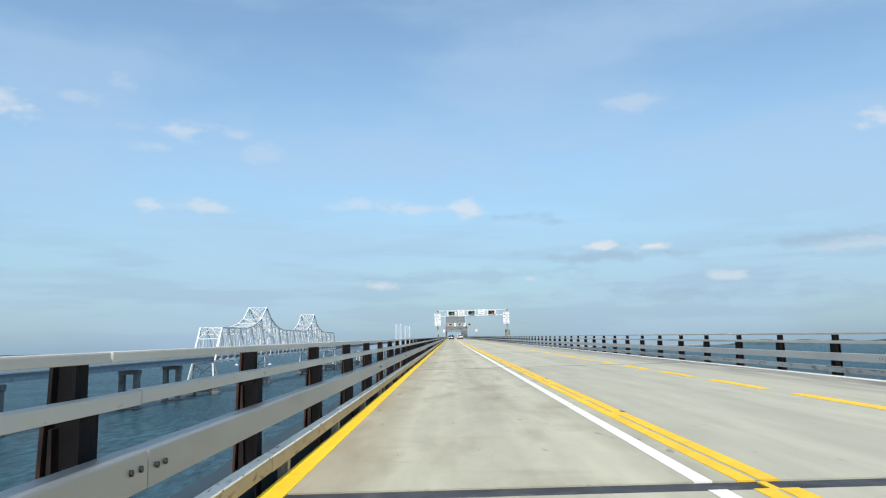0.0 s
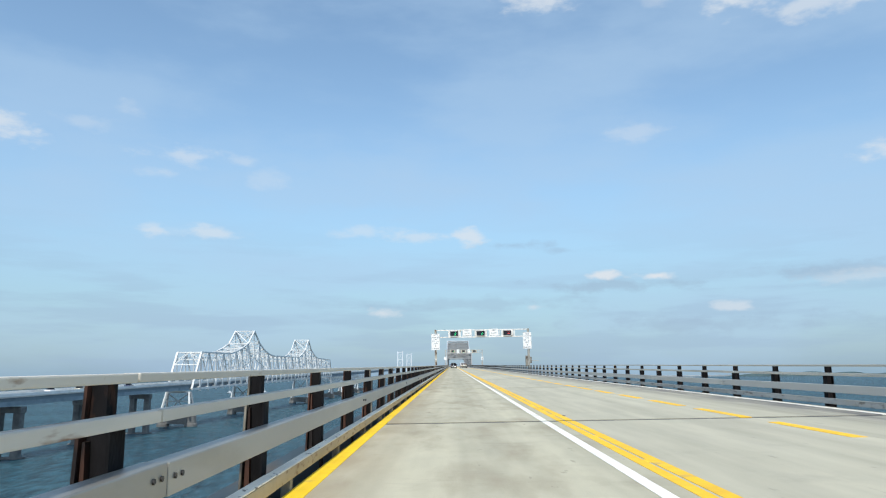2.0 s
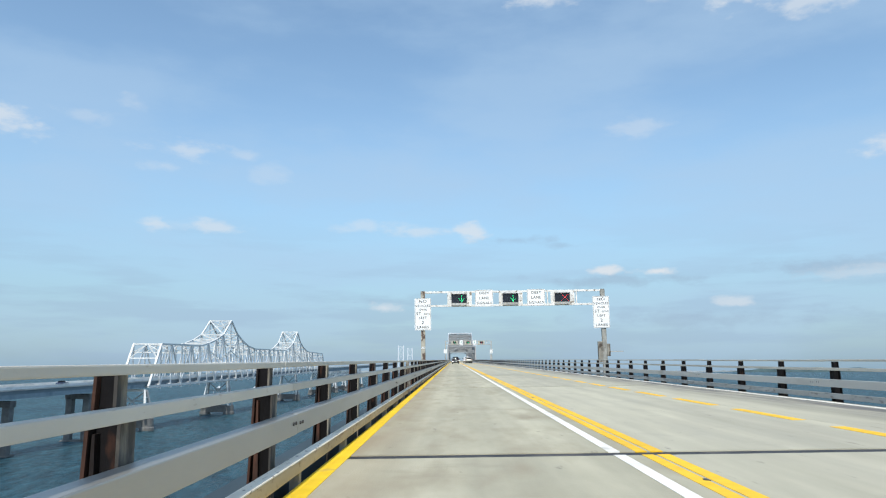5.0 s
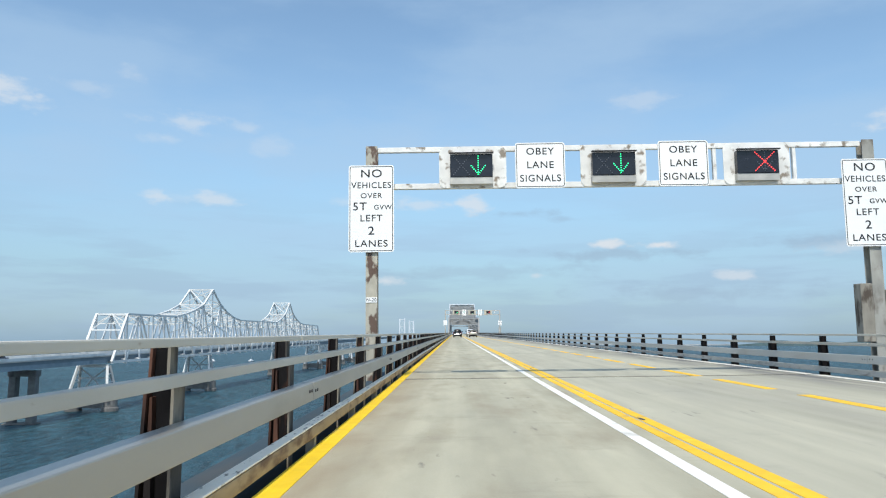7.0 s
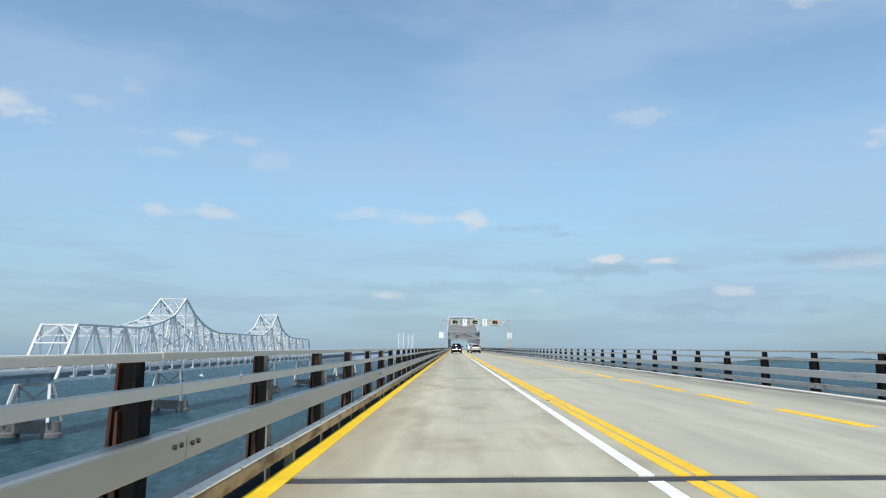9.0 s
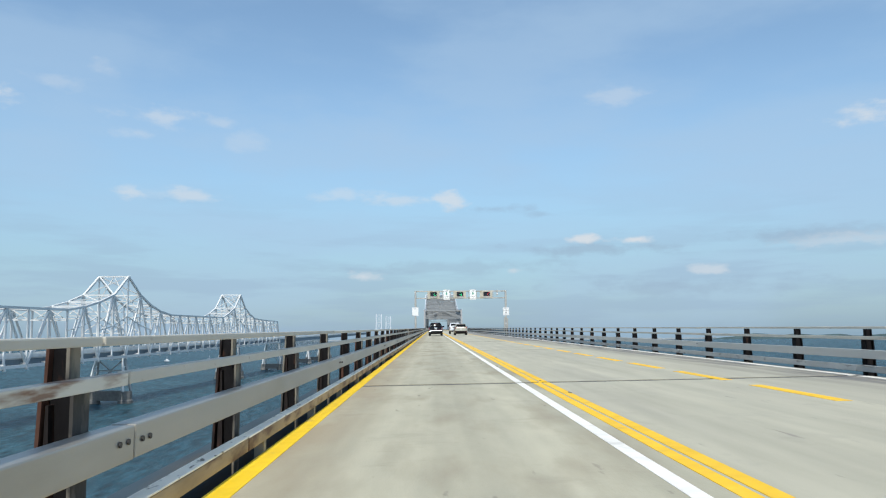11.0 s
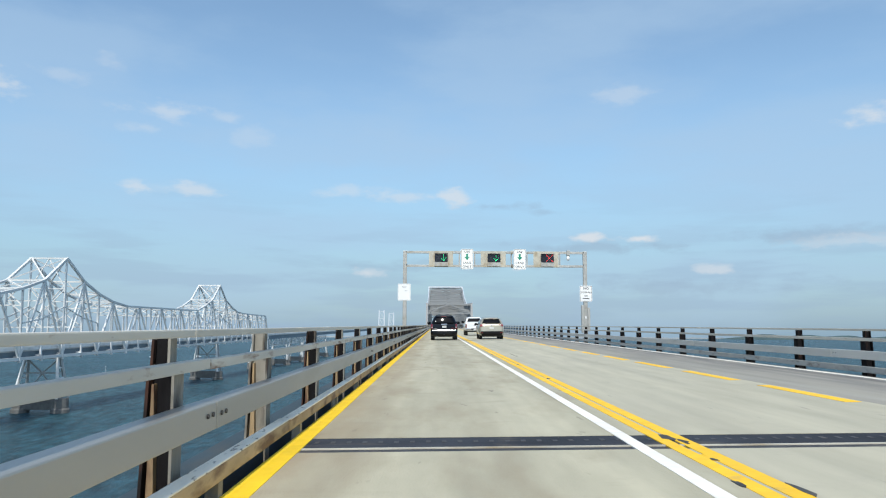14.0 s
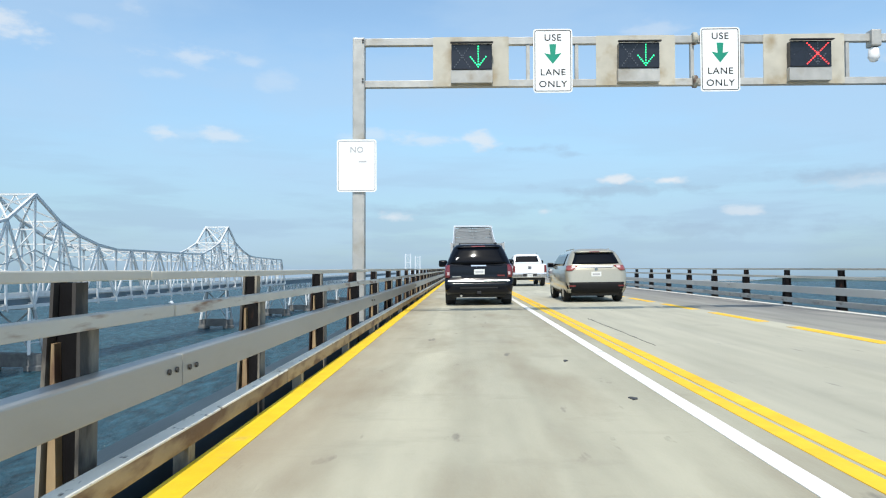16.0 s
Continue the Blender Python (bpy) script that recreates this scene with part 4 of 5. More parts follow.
def add_truss(m, x0, x1, nodes, profile, below, mat, label, portal_run, thick=1.0):
    """A through-truss: two planes with chords, uprights and slanting members, struts and crosses above, floor beams below."""
    t = thing("truss_bridge", m, label, "bridge", kind="structure")
    w = 0.62 * thick
    last = len(nodes) - 1
    for x in (x0, x1):
        for i, (a, b) in enumerate(zip(nodes, nodes[1:])):
            ha, hb = height_at(profile, a), height_at(profile, b)
            member("top_chord", (x, a, ha), (x, b, hb), w, w, mat, t)
            member("bottom_chord", (x, a, -below), (x, b, -below), w, w * 1.2, mat, t)
            if i % 2:
                member("diagonal", (x, a, ha), (x, b, -below), w * 0.72, w * 0.72, mat, t)
            else:
                member("diagonal", (x, a, -below), (x, b, hb), w * 0.72, w * 0.72, mat, t)
            if ha > 17 or hb > 17:
                za, zb = (ha - below) * 0.5, (hb - below) * 0.5
                member("sub_strut", (x, a, za), (x, b, zb), w * 0.45, w * 0.45, mat, t)
        for i, a in enumerate(nodes):
            member("vertical", (x, a, -below), (x, a, height_at(profile, a)), w * 0.7, w * 0.65, mat, t)
        member("end_post", (x, nodes[0] - portal_run, -below), (x, nodes[0], profile[0][1]), w * 1.1, w * 1.1, mat, t)
        member("end_post", (x, nodes[-1] + portal_run, -below), (x, nodes[-1], profile[-1][1]), w * 1.1, w * 1.1, mat, t)
        member("bottom_chord", (x, nodes[0] - portal_run, -below), (x, nodes[0], -below), w, w * 1.2, mat, t)
        member("bottom_chord", (x, nodes[-1], -below), (x, nodes[-1] + portal_run, -below), w, w * 1.2, mat, t)
    for i, a in enumerate(nodes):
        h = height_at(profile, a)
        member("top_strut", (x0, a, h), (x1, a, h), w * 0.7, w * 0.7, mat, t)
        member("floor_beam", (x0 - 0.4, a, -below + 0.1), (x1 + 0.4, a, -below + 0.1), w * 0.8, 1.5, mat, t)
        member("floor_beam_end", (x1 + 0.2, a, -below - 1.0), (x1 + 0.2, a, -below + 0.4), w * 0.9, w * 0.9, mat, t)
        sway = h - max(2.2, (h - 6.5) * 0.45)
        member("sway_strut", (x0, a, sway), (x1, a, sway), w * 0.5, w * 0.5, mat, t)
        mid = (x0 + x1) / 2
        member("sway_brace", (x0, a, sway), (mid, a, h), w * 0.4, w * 0.4, mat, t)
        member("sway_brace", (x1, a, sway), (mid, a, h), w * 0.4, w * 0.4, mat, t)
        if h > 17:
            member("sway_brace", (x0, a, 6.2), (x1, a, sway), w * 0.4, w * 0.4, mat, t)
            member("sway_brace", (x1, a, 6.2), (x0, a, sway), w * 0.4, w * 0.4, mat, t)
            member("sway_strut", (x0, a, 6.2), (x1, a, 6.2), w * 0.5, w * 0.5, mat, t)
        if i < last:
            b = nodes[i + 1]
            hb = height_at(profile, b)
            member("top_brace", (x0, a, h), (x1, b, hb), w * 0.6, w * 0.5, mat, t)
            member("top_brace", (x1, a, h), (x0, b, hb), w * 0.6, w * 0.5, mat, t)
    # sloping portal frame at each end
    for y, s, h in ((nodes[0], -1, profile[0][1]), (nodes[-1], 1, profile[-1][1])):
        f = 0.34
        yy, zz = y + s * portal_run * f, h - (h + below) * f
        member("portal_strut", (x0, yy, zz), (x1, yy, zz), w * 0.6, w * 0.6, mat, t)
        member("portal_brace", (x0, yy, zz), ((x0 + x1) / 2, y, h), w * 0.45, w * 0.45, mat, t)
        member("portal_brace", (x1, yy, zz), ((x0 + x1) / 2, y, h), w * 0.45, w * 0.45, mat, t)
    return t


OTHER_X0, OTHER_X1, OTHER_DROP = -122.1, -111.5, 6.2
OTHER = DECK @ shift(0, 0, -OTHER_DROP)


def along(y):
    return 0.979 * y - 4.0


def other_bridge():
    nodes = [371.0 + 11.0 * i for i in range(0, 5)] + [426.0, 437.0, 448.0, 460.0, 472.0, 483.0, 494.0] + [506.0 + 11.4 * i for i in range(0, 7)] + [586.0, 597.5, 609.0, 621.0, 633.0, 645.0, 657.0] + [668.5, 680.0, 691.5, 703.0, 714.5, 726.0]
    profile = [(371, 13.5), (419, 13.6), (446, 18.3), (460, 26.8), (476, 18.3), (500, 13.5), (585, 13.4), (607, 17.9), (621, 27.1), (636, 17.9), (660, 13.4), (726, 12.6)]
    nodes, profile = [along(y) for y in nodes], [(along(y), h) for y, h in profile]
    add_truss(OTHER, OTHER_X0, OTHER_X1, nodes, profile, 2.2, truss_paint, "white steel cantilever through-truss of the neighbouring bridge", 10.0, 1.12)
    deck = thing("neighbour_bridge", OTHER, "low neighbouring bridge deck on girders, with kerbs", "bridge", kind="structure")
    part("deck_slab", box(OTHER_X0 + 0.9, OTHER_X1 - 0.9, -60, 1500, -0.35, 0.0), concrete_pale, deck)
    for x in (OTHER_X0 + 0.9, OTHER_X1 - 1.1):
        part("parapet", box(x, x + 0.2, -60, 1500, 0.0, 0.95 if x < -120 else 0.75), parapet_white, deck, "pale concrete parapet")
    for x in (OTHER_X0 + 1.6, OTHER_X1 - 1.6):
        part("girder", box(x - 0.2, x + 0.2, -60, 349.5, -1.3, -0.35), girder_blue, deck, "blue-grey plate girder")
        part("lower_girder", box(x - 0.16, x + 0.16, -60, 349.5, -2.5, -1.3), girder_deep, deck, "grey-blue lower girder")
        part("girder", box(x - 0.2, x + 0.2, 349.5, 716.5, -2.0, -0.35), girder_blue, deck)
        part("girder", box(x - 0.2, x + 0.2, 716.5, 1500, -3.0, -0.35), girder_blue, deck)
    # deck trusses past the through spans
    for x in (OTHER_X0 + 1.4, OTHER_X1 - 1.4):
        for i in range(0, 30):
            a = 717.5 + 9.0 * i
            member("deck_truss_chord", (x, a, -7.5), (x, a + 9, -7.5), 0.45, 0.5, truss_paint, deck)
            member("deck_truss_diagonal", (x, a, -3.0 if i % 2 else -7.5), (x, a + 9, -7.5 if i % 2 else -3.0), 0.35, 0.35, truss_paint, deck)
            member("deck_truss_vertical", (x, a, -7.5), (x, a, -3.0), 0.3, 0.3, truss_paint, deck)


def add_bent(y, top, steel):
    """A pier of the neighbouring bridge: a concrete portal, or battered steel legs on two low concrete footings."""
    z_deck = GRADE * y - OTHER_DROP
    m = shift(0, y, 0)
    xa, xb = OTHER_X0 + 0.6, OTHER_X1 - 0.6
    if not steel:
        p = thing("bridge_pier", m, "grey concrete portal pier standing in the water", "pier", "bridge piers", "structure")
        zt = z_deck - 2.9
        for x in (xa + 1.1, xb - 3.0):
            part("column", box(x, x + 1.9, -1.1, 1.1, WATER - 2, zt - 1.6, 0.15), bent_concrete, p)
        part("cap", box(xa + 0.8, xb - 0.8, -1.3, 1.3, zt - 1.598, zt, 0.12), bent_concrete, p)
        part("footing", box(xa + 0.4, xb - 0.4, -1.8, 1.8, WATER - 3, WATER + 0.35, 0.1), pier_concrete, p)
        return
    p = thing("bridge_pier", m, "white steel tower on two concrete footings in the water", "pier", "bridge piers", "structure")
    zt, zb = z_deck - top, WATER + 4.2
    for s, x in ((-1, xa), (1, xb)):
        # far legs and braces get the shaded grey, near legs the lit white
        for d in (-1, 1):
            member("leg", (x + s * 1.6, d * 3.4, zb), (x, d * 0.8, zt), 0.75, 0.75, truss_paint if d < 0 else pier_shade_grey, p)
        for f in (0.25, 0.5, 0.75):
            z = zb + (zt - zb) * f
            k = 3.4 - 2.6 * f
            member("leg_tie", (x + s * 1.6 * (1 - f), -k, z), (x + s * 1.6 * (1 - f), k, z), 0.3, 0.3, truss_paint, p)
        bm = bmesh.new()
        lathe_into(bm, ((2.6, WATER - 3), (2.6, WATER + 1.0), (2.2, WATER + 1.4), (2.2, zb)), 16, "Z")
        part("footing", bm, pier_concrete, p, "round concrete footing", m=shift(x + s * 1.2, 0, 0))
    part("footing_strut", box(xa, xb, -1.6, 1.6, zb - 3.2, zb + 0.2, 0.15), pier_concrete, p)
    member("cap_strut", (xa, 0, zt), (xb, 0, zt), 1.2, 0.9, truss_paint, p)
    zm = zb + (zt - zb) * 0.62
    mid = (xa + xb) / 2
    for x in (xa, xb):
        member("brace", (x, 0, zt - 0.4), (mid, 0, zm), 0.4, 0.4, pier_shade_grey, p)
        member("brace", (x, 0, zb + 0.5), (mid, 0, zm), 0.4, 0.4, pier_shade_grey, p)
    member("tie", (xa - 0.6, 0, zm), (xb + 0.6, 0, zm), 0.4, 0.4, pier_shade_grey, p)


other_bridge()
for k in range(8):
    add_bent(310.0 - 41.2 * k, 3.3, False)
for y, top in ((360, 3.4), (460, 2.8), (621, 2.8), (737, 3.0), (800, 7.8), (864, 7.8), (928, 7.8), (1000, 7.8)):
    add_bent(along(y), top, True)

# the carrying bridge's own through-truss farther on
own_nodes = [458.0 + 5.5 * i for i in range(46)]
own_profile = [(458, 7.7), (502, 8.6), (526, 11.9), (546, 17.1), (562, 13.0), (590, 9.6), (680, 9.4), (705.5, 9.4)]
add_truss(DECK, -3.0, 11.0, own_nodes, own_profile, 0.8, truss_shade, "grey steel through-truss over the roadway ahead", 6.0, 0.9)


portal = thing("portal_frame", DECK, "roof struts in shade grey and top edge in sunlit white, truss ahead", "bridge", kind="structure")
# white on the top edge paints in the sunlight it catches
member("peak_strut", (-3.4, 545.8, 17.6), (11.4, 545.8, 17.6), 0.6, 0.55, haze_lit_white, portal, "top strut with sunlit white in its colour")
for px in (-3.35, 11.35):
    for (ya, za), (yb, zb) in zip(own_profile[:3], own_profile[1:4]):
        member("chord_flange", (px, ya, za + 0.3), (px, yb, zb + 0.3), 0.22, 0.5, haze_lit_white, portal, "chord edge with sunlit white in its colour")
for k in range(30):
    py = 460.75 + 5.5 * k
    pz = height_at(own_profile, py) - 0.15
    member("roof_strut", (-2.8, py, pz), (10.8, py, pz), 0.5, 0.45, truss_shade, portal)


def suspension_tower(x, y, label):
    t = thing("suspension_tower", shift(x, y, 0), label, "tower", "suspension towers", "structure")
    top, half = 126.0, 13.0
    for s in (-1, 1):
        member("leg", (s * (half + 2), 0, WATER - 2), (s * half, 0, top), 5.0, 5.0, haze_lit_white, t)
    for z in (5, 45, 82, 120):
        member("cross_strut", (-half, 0, z), (half, 0, z), 2.4, 2.6, haze_lit_white, t)
    for z0, z1 in ((5, 45), (45, 82), (82, 120)):
        member("cross_brace", (-half, 0, z0), (half, 0, z1), 1.4, 1.4, haze_lit_white, t)
        member("cross_brace", (half, 0, z0), (-half, 0, z1), 1.4, 1.4, haze_lit_white, t)


suspension_tower(-281, 4050, "far white steel suspension bridge tower with haze in its colour")
suspension_tower(-257, 4480, "far white steel suspension bridge tower with haze in its colour")


# ---- vehicles ----
def ring_points(w, yr, yf, rc_rear, rc_front, n=5):
    """A rounded rectangle of half width w from yr to yf, counted from the rear middle round."""
    pts = []
    for cx, cy, a0, r in ((w - rc_rear, yr + rc_rear, -90, rc_rear), (w - rc_front, yf - rc_front, 0, rc_front),
                          (-(w - rc_front), yf - rc_front, 90, rc_front), (-(w - rc_rear), yr + rc_rear, 180, rc_rear)):
        for i in range(n + 1):
            a = radians(a0 + 90 * i / n)
            pts.append((cx + r * math.cos(a), cy + r * math.sin(a)))
    return pts


def lofted(slices):
    """A shell lofted through level slices (z, half width, rear y, front y, rear corner, front corner)."""
    bm = bmesh.new()
    rings = []
    for z, w, yr, yf, a, b in slices:
        rings.append([bm.verts.new((x, y, z)) for x, y in ring_points(w, yr, yf, a, b)])
    for p, q in zip(rings, rings[1:]):
        for i in range(len(p)):
            bm.faces.new((p[i], p[(i + 1) % len(p)], q[(i + 1) % len(p)], q[i]))
    bm.faces.new(rings[0])
    bm.faces.new(rings[-1])
    return bm


def slice_at(slices, z):
    for a, b in zip(slices, slices[1:]):
        if a[0] <= z <= b[0] and b[0] > a[0]:
            f = (z - a[0]) / (b[0] - a[0])
            return [p + (q - p) * f for p, q in zip(a, b)]
    return list(slices[-1] if z > slices[-1][0] else slices[0])


def rear_patch(slices, z0, z1, h0, h1, off=0.008, thick=0.02, rows=6, cols=12, x_from=None, x_to=None, bulge=0.0, taper=0.0):
    """A panel that follows the rear of a shell, from half width h0 at its foot to h1 at its head, or from x_from to x_to."""
    bm = bmesh.new()
    grids = []
    for push in (off, off - thick):
        grid = []
        for r in range(rows + 1):
            f = r / rows
            z = z0 + (z1 - z0) * f
            _, w, yr, yf, rc, _ = slice_at(slices, z)
            h = h0 + (h1 - h0) * f
            xa, xb = (-h, h) if x_from is None else (x_from, x_to)
            if taper and xa >= 0:
                xa += taper * (1 - f)
            elif taper:
                xb -= taper * (1 - f)
            row = []
            for c in range(cols + 1):
                x = xa + (xb - xa) * c / cols
                over = max(0.0, abs(x) - (w - rc))
                y = yr + rc - math.sqrt(max(0.0, rc * rc - min(over, rc) ** 2))
                row.append(bm.verts.new((x, y - push - bulge * (1 - (2 * c / cols - 1) ** 2), z)))
            grid.append(row)
        grids.append(grid)
    a, b = grids
    for g in grids:
        for r in range(rows):
            for c in range(cols):
                bm.faces.new((g[r][c], g[r][c + 1], g[r + 1][c + 1], g[r + 1][c]))
    rim = [(0, c) for c in range(cols)] + [(r, cols) for r in range(rows)] + [(rows, c) for c in range(cols, 0, -1)] + [(r, 0) for r in range(rows, 0, -1)]
    for i, (r, c) in enumerate(rim):
        r2, c2 = rim[(i + 1) % len(rim)]
        bm.faces.new((a[r][c], a[r2][c2], b[r2][c2], b[r][c]))
    return bm


def side_patch(slices, s, z0, z1, ya0, yb0, ya1, yb1, off=0.006, thick=0.02, rows=4, cols=6):
    """A side window or panel on side s, from ya0..yb0 at its foot to ya1..yb1 at its head."""
    bm = bmesh.new()
    grids = []
    for push in (off, off - thick):
        grid = []
        for r in range(rows + 1):
            f = r / rows
            z = z0 + (z1 - z0) * f
            _, w, yr, yf, rc, fc = slice_at(slices, z)
            ya, yb = ya0 + (ya1 - ya0) * f, yb0 + (yb1 - yb0) * f
            row = []
            for c in range(cols + 1):
                y = ya + (yb - ya) * c / cols
                over = max(0.0, yr + rc - y)
                x = w - rc + math.sqrt(max(0.0, rc * rc - min(over, rc) ** 2))
                row.append(bm.verts.new((s * (x + push), y, z)))
            grid.append(row)
        grids.append(grid)
    a, b = grids
    for g in grids:
        for r in range(rows):
            for c in range(cols):
                bm.faces.new((g[r][c], g[r][c + 1], g[r + 1][c + 1], g[r + 1][c]))
    rim = [(0, c) for c in range(cols)] + [(r, cols) for r in range(rows)] + [(rows, c) for c in range(cols, 0, -1)] + [(r, 0) for r in range(rows, 0, -1)]
    for i, (r, c) in enumerate(rim):
        r2, c2 = rim[(i + 1) % len(rim)]
        bm.faces.new((a[r][c], a[r2][c2], b[r2][c2], b[r][c]))
    return bm


def add_wheels(v, half, ys, radius, width):
    tyre, rim = bmesh.new(), bmesh.new()
    r, w = radius, width / 2
    lathe_into(tyre, ((r * 0.62, -w * 0.8), (r * 0.90, -w), (r * 0.98, -w * 0.8), (r, -w * 0.4), (r, w * 0.4), (r * 0.98, w * 0.8), (r * 0.90, w), (r * 0.62, w * 0.8)), 32)
    lathe_into(rim, ((r * 0.25, -w * 0.86), (r * 0.61, -w * 0.82), (r * 0.61, w * 0.82), (r * 0.25, w * 0.86)), 24)
    tm, rm = mesh_of("tyre", tyre, rubber, True), mesh_of("rim", rim, rim_metal)
    for y in ys:
        for s in (-1, 1):
            t = part("tyre", tm, None, v, m=shift(s * (half - w), y, radius))
            part("rim", rm, None, t)


def add_mirrors(v, half, y, z, mat, k=1.0):
    for s in (-1, 1):
        bm = box(-0.15, 0.15, -0.09, 0.12, -0.12, 0.12, 0.07)
        mr = part("door_mirror", bm, mat, v, smooth=True, m=shift(s * (half + 0.13 * k), y, z) @ Matrix.Diagonal((k, k, k, 1)))
        part("mirror_glass", box(-0.10, 0.10, -0.102, -0.092, -0.07, 0.07), tinted, mr)


def plate_on(v, x, y, z):
    p = part("licence_plate", box(-0.155, 0.155, -0.012, 0.0, -0.078, 0.078, 0.004), plate_paint, v, "white licence plate", m=shift(x, y, z))
    part("writing_bar", box(-0.115, 0.115, -0.016, -0.010, -0.03, 0.028), sign_grey, p)


def add_black_suv(x, y):
    """Large full-size SUV; its origin is on the road below the rear bumper."""
    v = thing("suv", ROAD @ shift(x, y, 0) @ Matrix.Diagonal((1, 1, 0.97, 1)), "glossy black full-size SUV with tinted glass and chrome tailgate strip", "car")
    S = [(0.34, 0.93, 0.10, 5.02, 0.12, 0.35), (0.42, 0.98, 0.03, 5.10, 0.15, 0.45), (0.62, 1.00, 0.0, 5.14, 0.14, 0.45), (0.74, 1.005, 0.03, 5.14, 0.14, 0.45),
         (0.78, 1.005, 0.10, 5.14, 0.14, 0.45), (0.95, 1.01, 0.10, 5.12, 0.13, 0.42), (1.10, 1.005, 0.11, 5.08, 0.13, 0.40), (1.20, 0.985, 0.13, 5.0, 0.14, 0.38),
         (1.24, 0.955, 0.14, 3.95, 0.15, 0.22), (1.45, 0.87, 0.215, 3.60, 0.16, 0.22), (1.65, 0.785, 0.315, 3.28, 0.17, 0.22), (1.78, 0.725, 0.38, 3.05, 0.18, 0.25), (1.845, 0.66, 0.42, 2.88, 0.18, 0.3), (1.868, 0.56, 0.56, 2.6, 0.18, 0.3)]
    part("body", lofted(S), black_car, v, smooth=True)
    part("rear_window", rear_patch(S, 1.27, 1.745, 0.84, 0.63, bulge=0.05), tinted, v, "dark tinted rear window", True)
    for s in (-1, 1):
        part("side_window", side_patch(S, s, 1.27, 1.70, 0.42, 3.70, 0.50, 3.08, cols=10), tinted, v, "dark tinted side windows", True)
        lamp = part("tail_lamp", rear_patch(S, 0.84, 1.24, 0, 0, 0.016, 0.05, 6, 5, x_from=min(s * 0.845, s * 0.995), x_to=max(s * 0.845, s * 0.995)), tail_red, v, "tall red tail lamp", True)
        part("reversing_lens", rear_patch(S, 0.93, 1.02, 0, 0, 0.021, 0.02, 2, 3, x_from=min(s * 0.86, s * 0.93), x_to=max(s * 0.86, s * 0.93)), tail_clear, lamp)
        part("roof_rail", box(s * 0.55 - 0.02, s * 0.55 + 0.02, 0.75, 2.7, 1.895, 1.93, 0.008), plastic, v)
        for yy in (0.8, 1.7, 2.6):
            part("rail_foot", box(s * 0.55 - 0.025, s * 0.55 + 0.025, yy, yy + 0.08, 1.855, 1.896), plastic, v)
    for yy in (0.95, 2.2):
        part("roof_bar", box(-0.528, 0.528, yy, yy + 0.05, 1.900, 1.925, 0.008), plastic, v)
    part("spoiler", rear_patch(S, 1.765, 1.825, 0.64, 0.60, 0.07, 0.09, 3, 10), black_car, v, smooth=True)
    part("brake_lamp", rear_patch(S, 1.785, 1.812, 0.20, 0.20, 0.078, 0.02, 1, 6), tail_red, v, "high red brake lamp")
    part("chrome_strip", box(-0.90, 0.90, -0.012, 0.012, -0.015, 0.015, 0.005), bright_trim, v, "chrome strip over the bumper", m=shift(0, -0.045, 0.752) @ pose(0, 0, 0, -24, 0, 0))
    part("bumper", rear_patch(S, 0.37, 0.715, 0.93, 0.98, 0.055, 0.07, 5, 16), black_car, v, smooth=True)
    part("bumper_step", rear_patch(S, 0.52, 0.56, 0.55, 0.55, 0.06, 0.02, 1, 8), plastic, v)
    part("tow_hitch", box(-0.06, 0.06, -0.10, 0.3, 0.36, 0.44, 0.01), plastic, v)
    part("exhaust", lathe_into(bmesh.new(), ((0.035, -0.02), (0.035, 0.4)), 12, "Y"), chrome, v, m=shift(-0.52, 0.05, 0.30))
    part("wiper", rear_patch(S, 1.30, 1.325, 0, 0, 0.018, 0.01, 1, 8, x_from=-0.05, x_to=0.42), plastic, v)
    part("tailgate_handle", rear_patch(S, 1.19, 1.225, 0.22, 0.22, 0.014, 0.02, 1, 6), chrome, v)
    part("badge", rear_patch(S, 0.88, 0.925, 0, 0, 0.012, 0.02, 1, 4, x_from=0.55, x_to=0.76), tail_red, v, "small red badge")
    part("badge", rear_patch(S, 0.86, 0.895, 0, 0, 0.012, 0.02, 1, 4, x_from=-0.78, x_to=-0.52), chrome, v, "small chrome lettering bar")
    bm = bmesh.new()
    lathe_into(bm, ((0.065, 0), (0.065, 0.004)), 10, "Y")
    part("window_sticker", bm, sign_white, v, "round white window sticker", m=shift(-0.60, 0.175, 1.41) @ pose(0, 0, 0, -17, 0, 0))
    plate_on(v, 0.02, 0.085, 1.02)
    part("underbody", box(-0.80, 0.80, 0.35, 4.7, 0.24, 0.345, 0.02), plastic, v)
    for s in (-1, 1):
        part("mud_flap", box(s * 0.84 - 0.13, s * 0.84 + 0.13, 0.62, 0.64, 0.16, 0.42), plastic, v)
    add_wheels(v, 1.0, (1.05, 4.05), 0.405, 0.30)
    add_mirrors(v, 1.0, 3.55, 1.31, black_car)


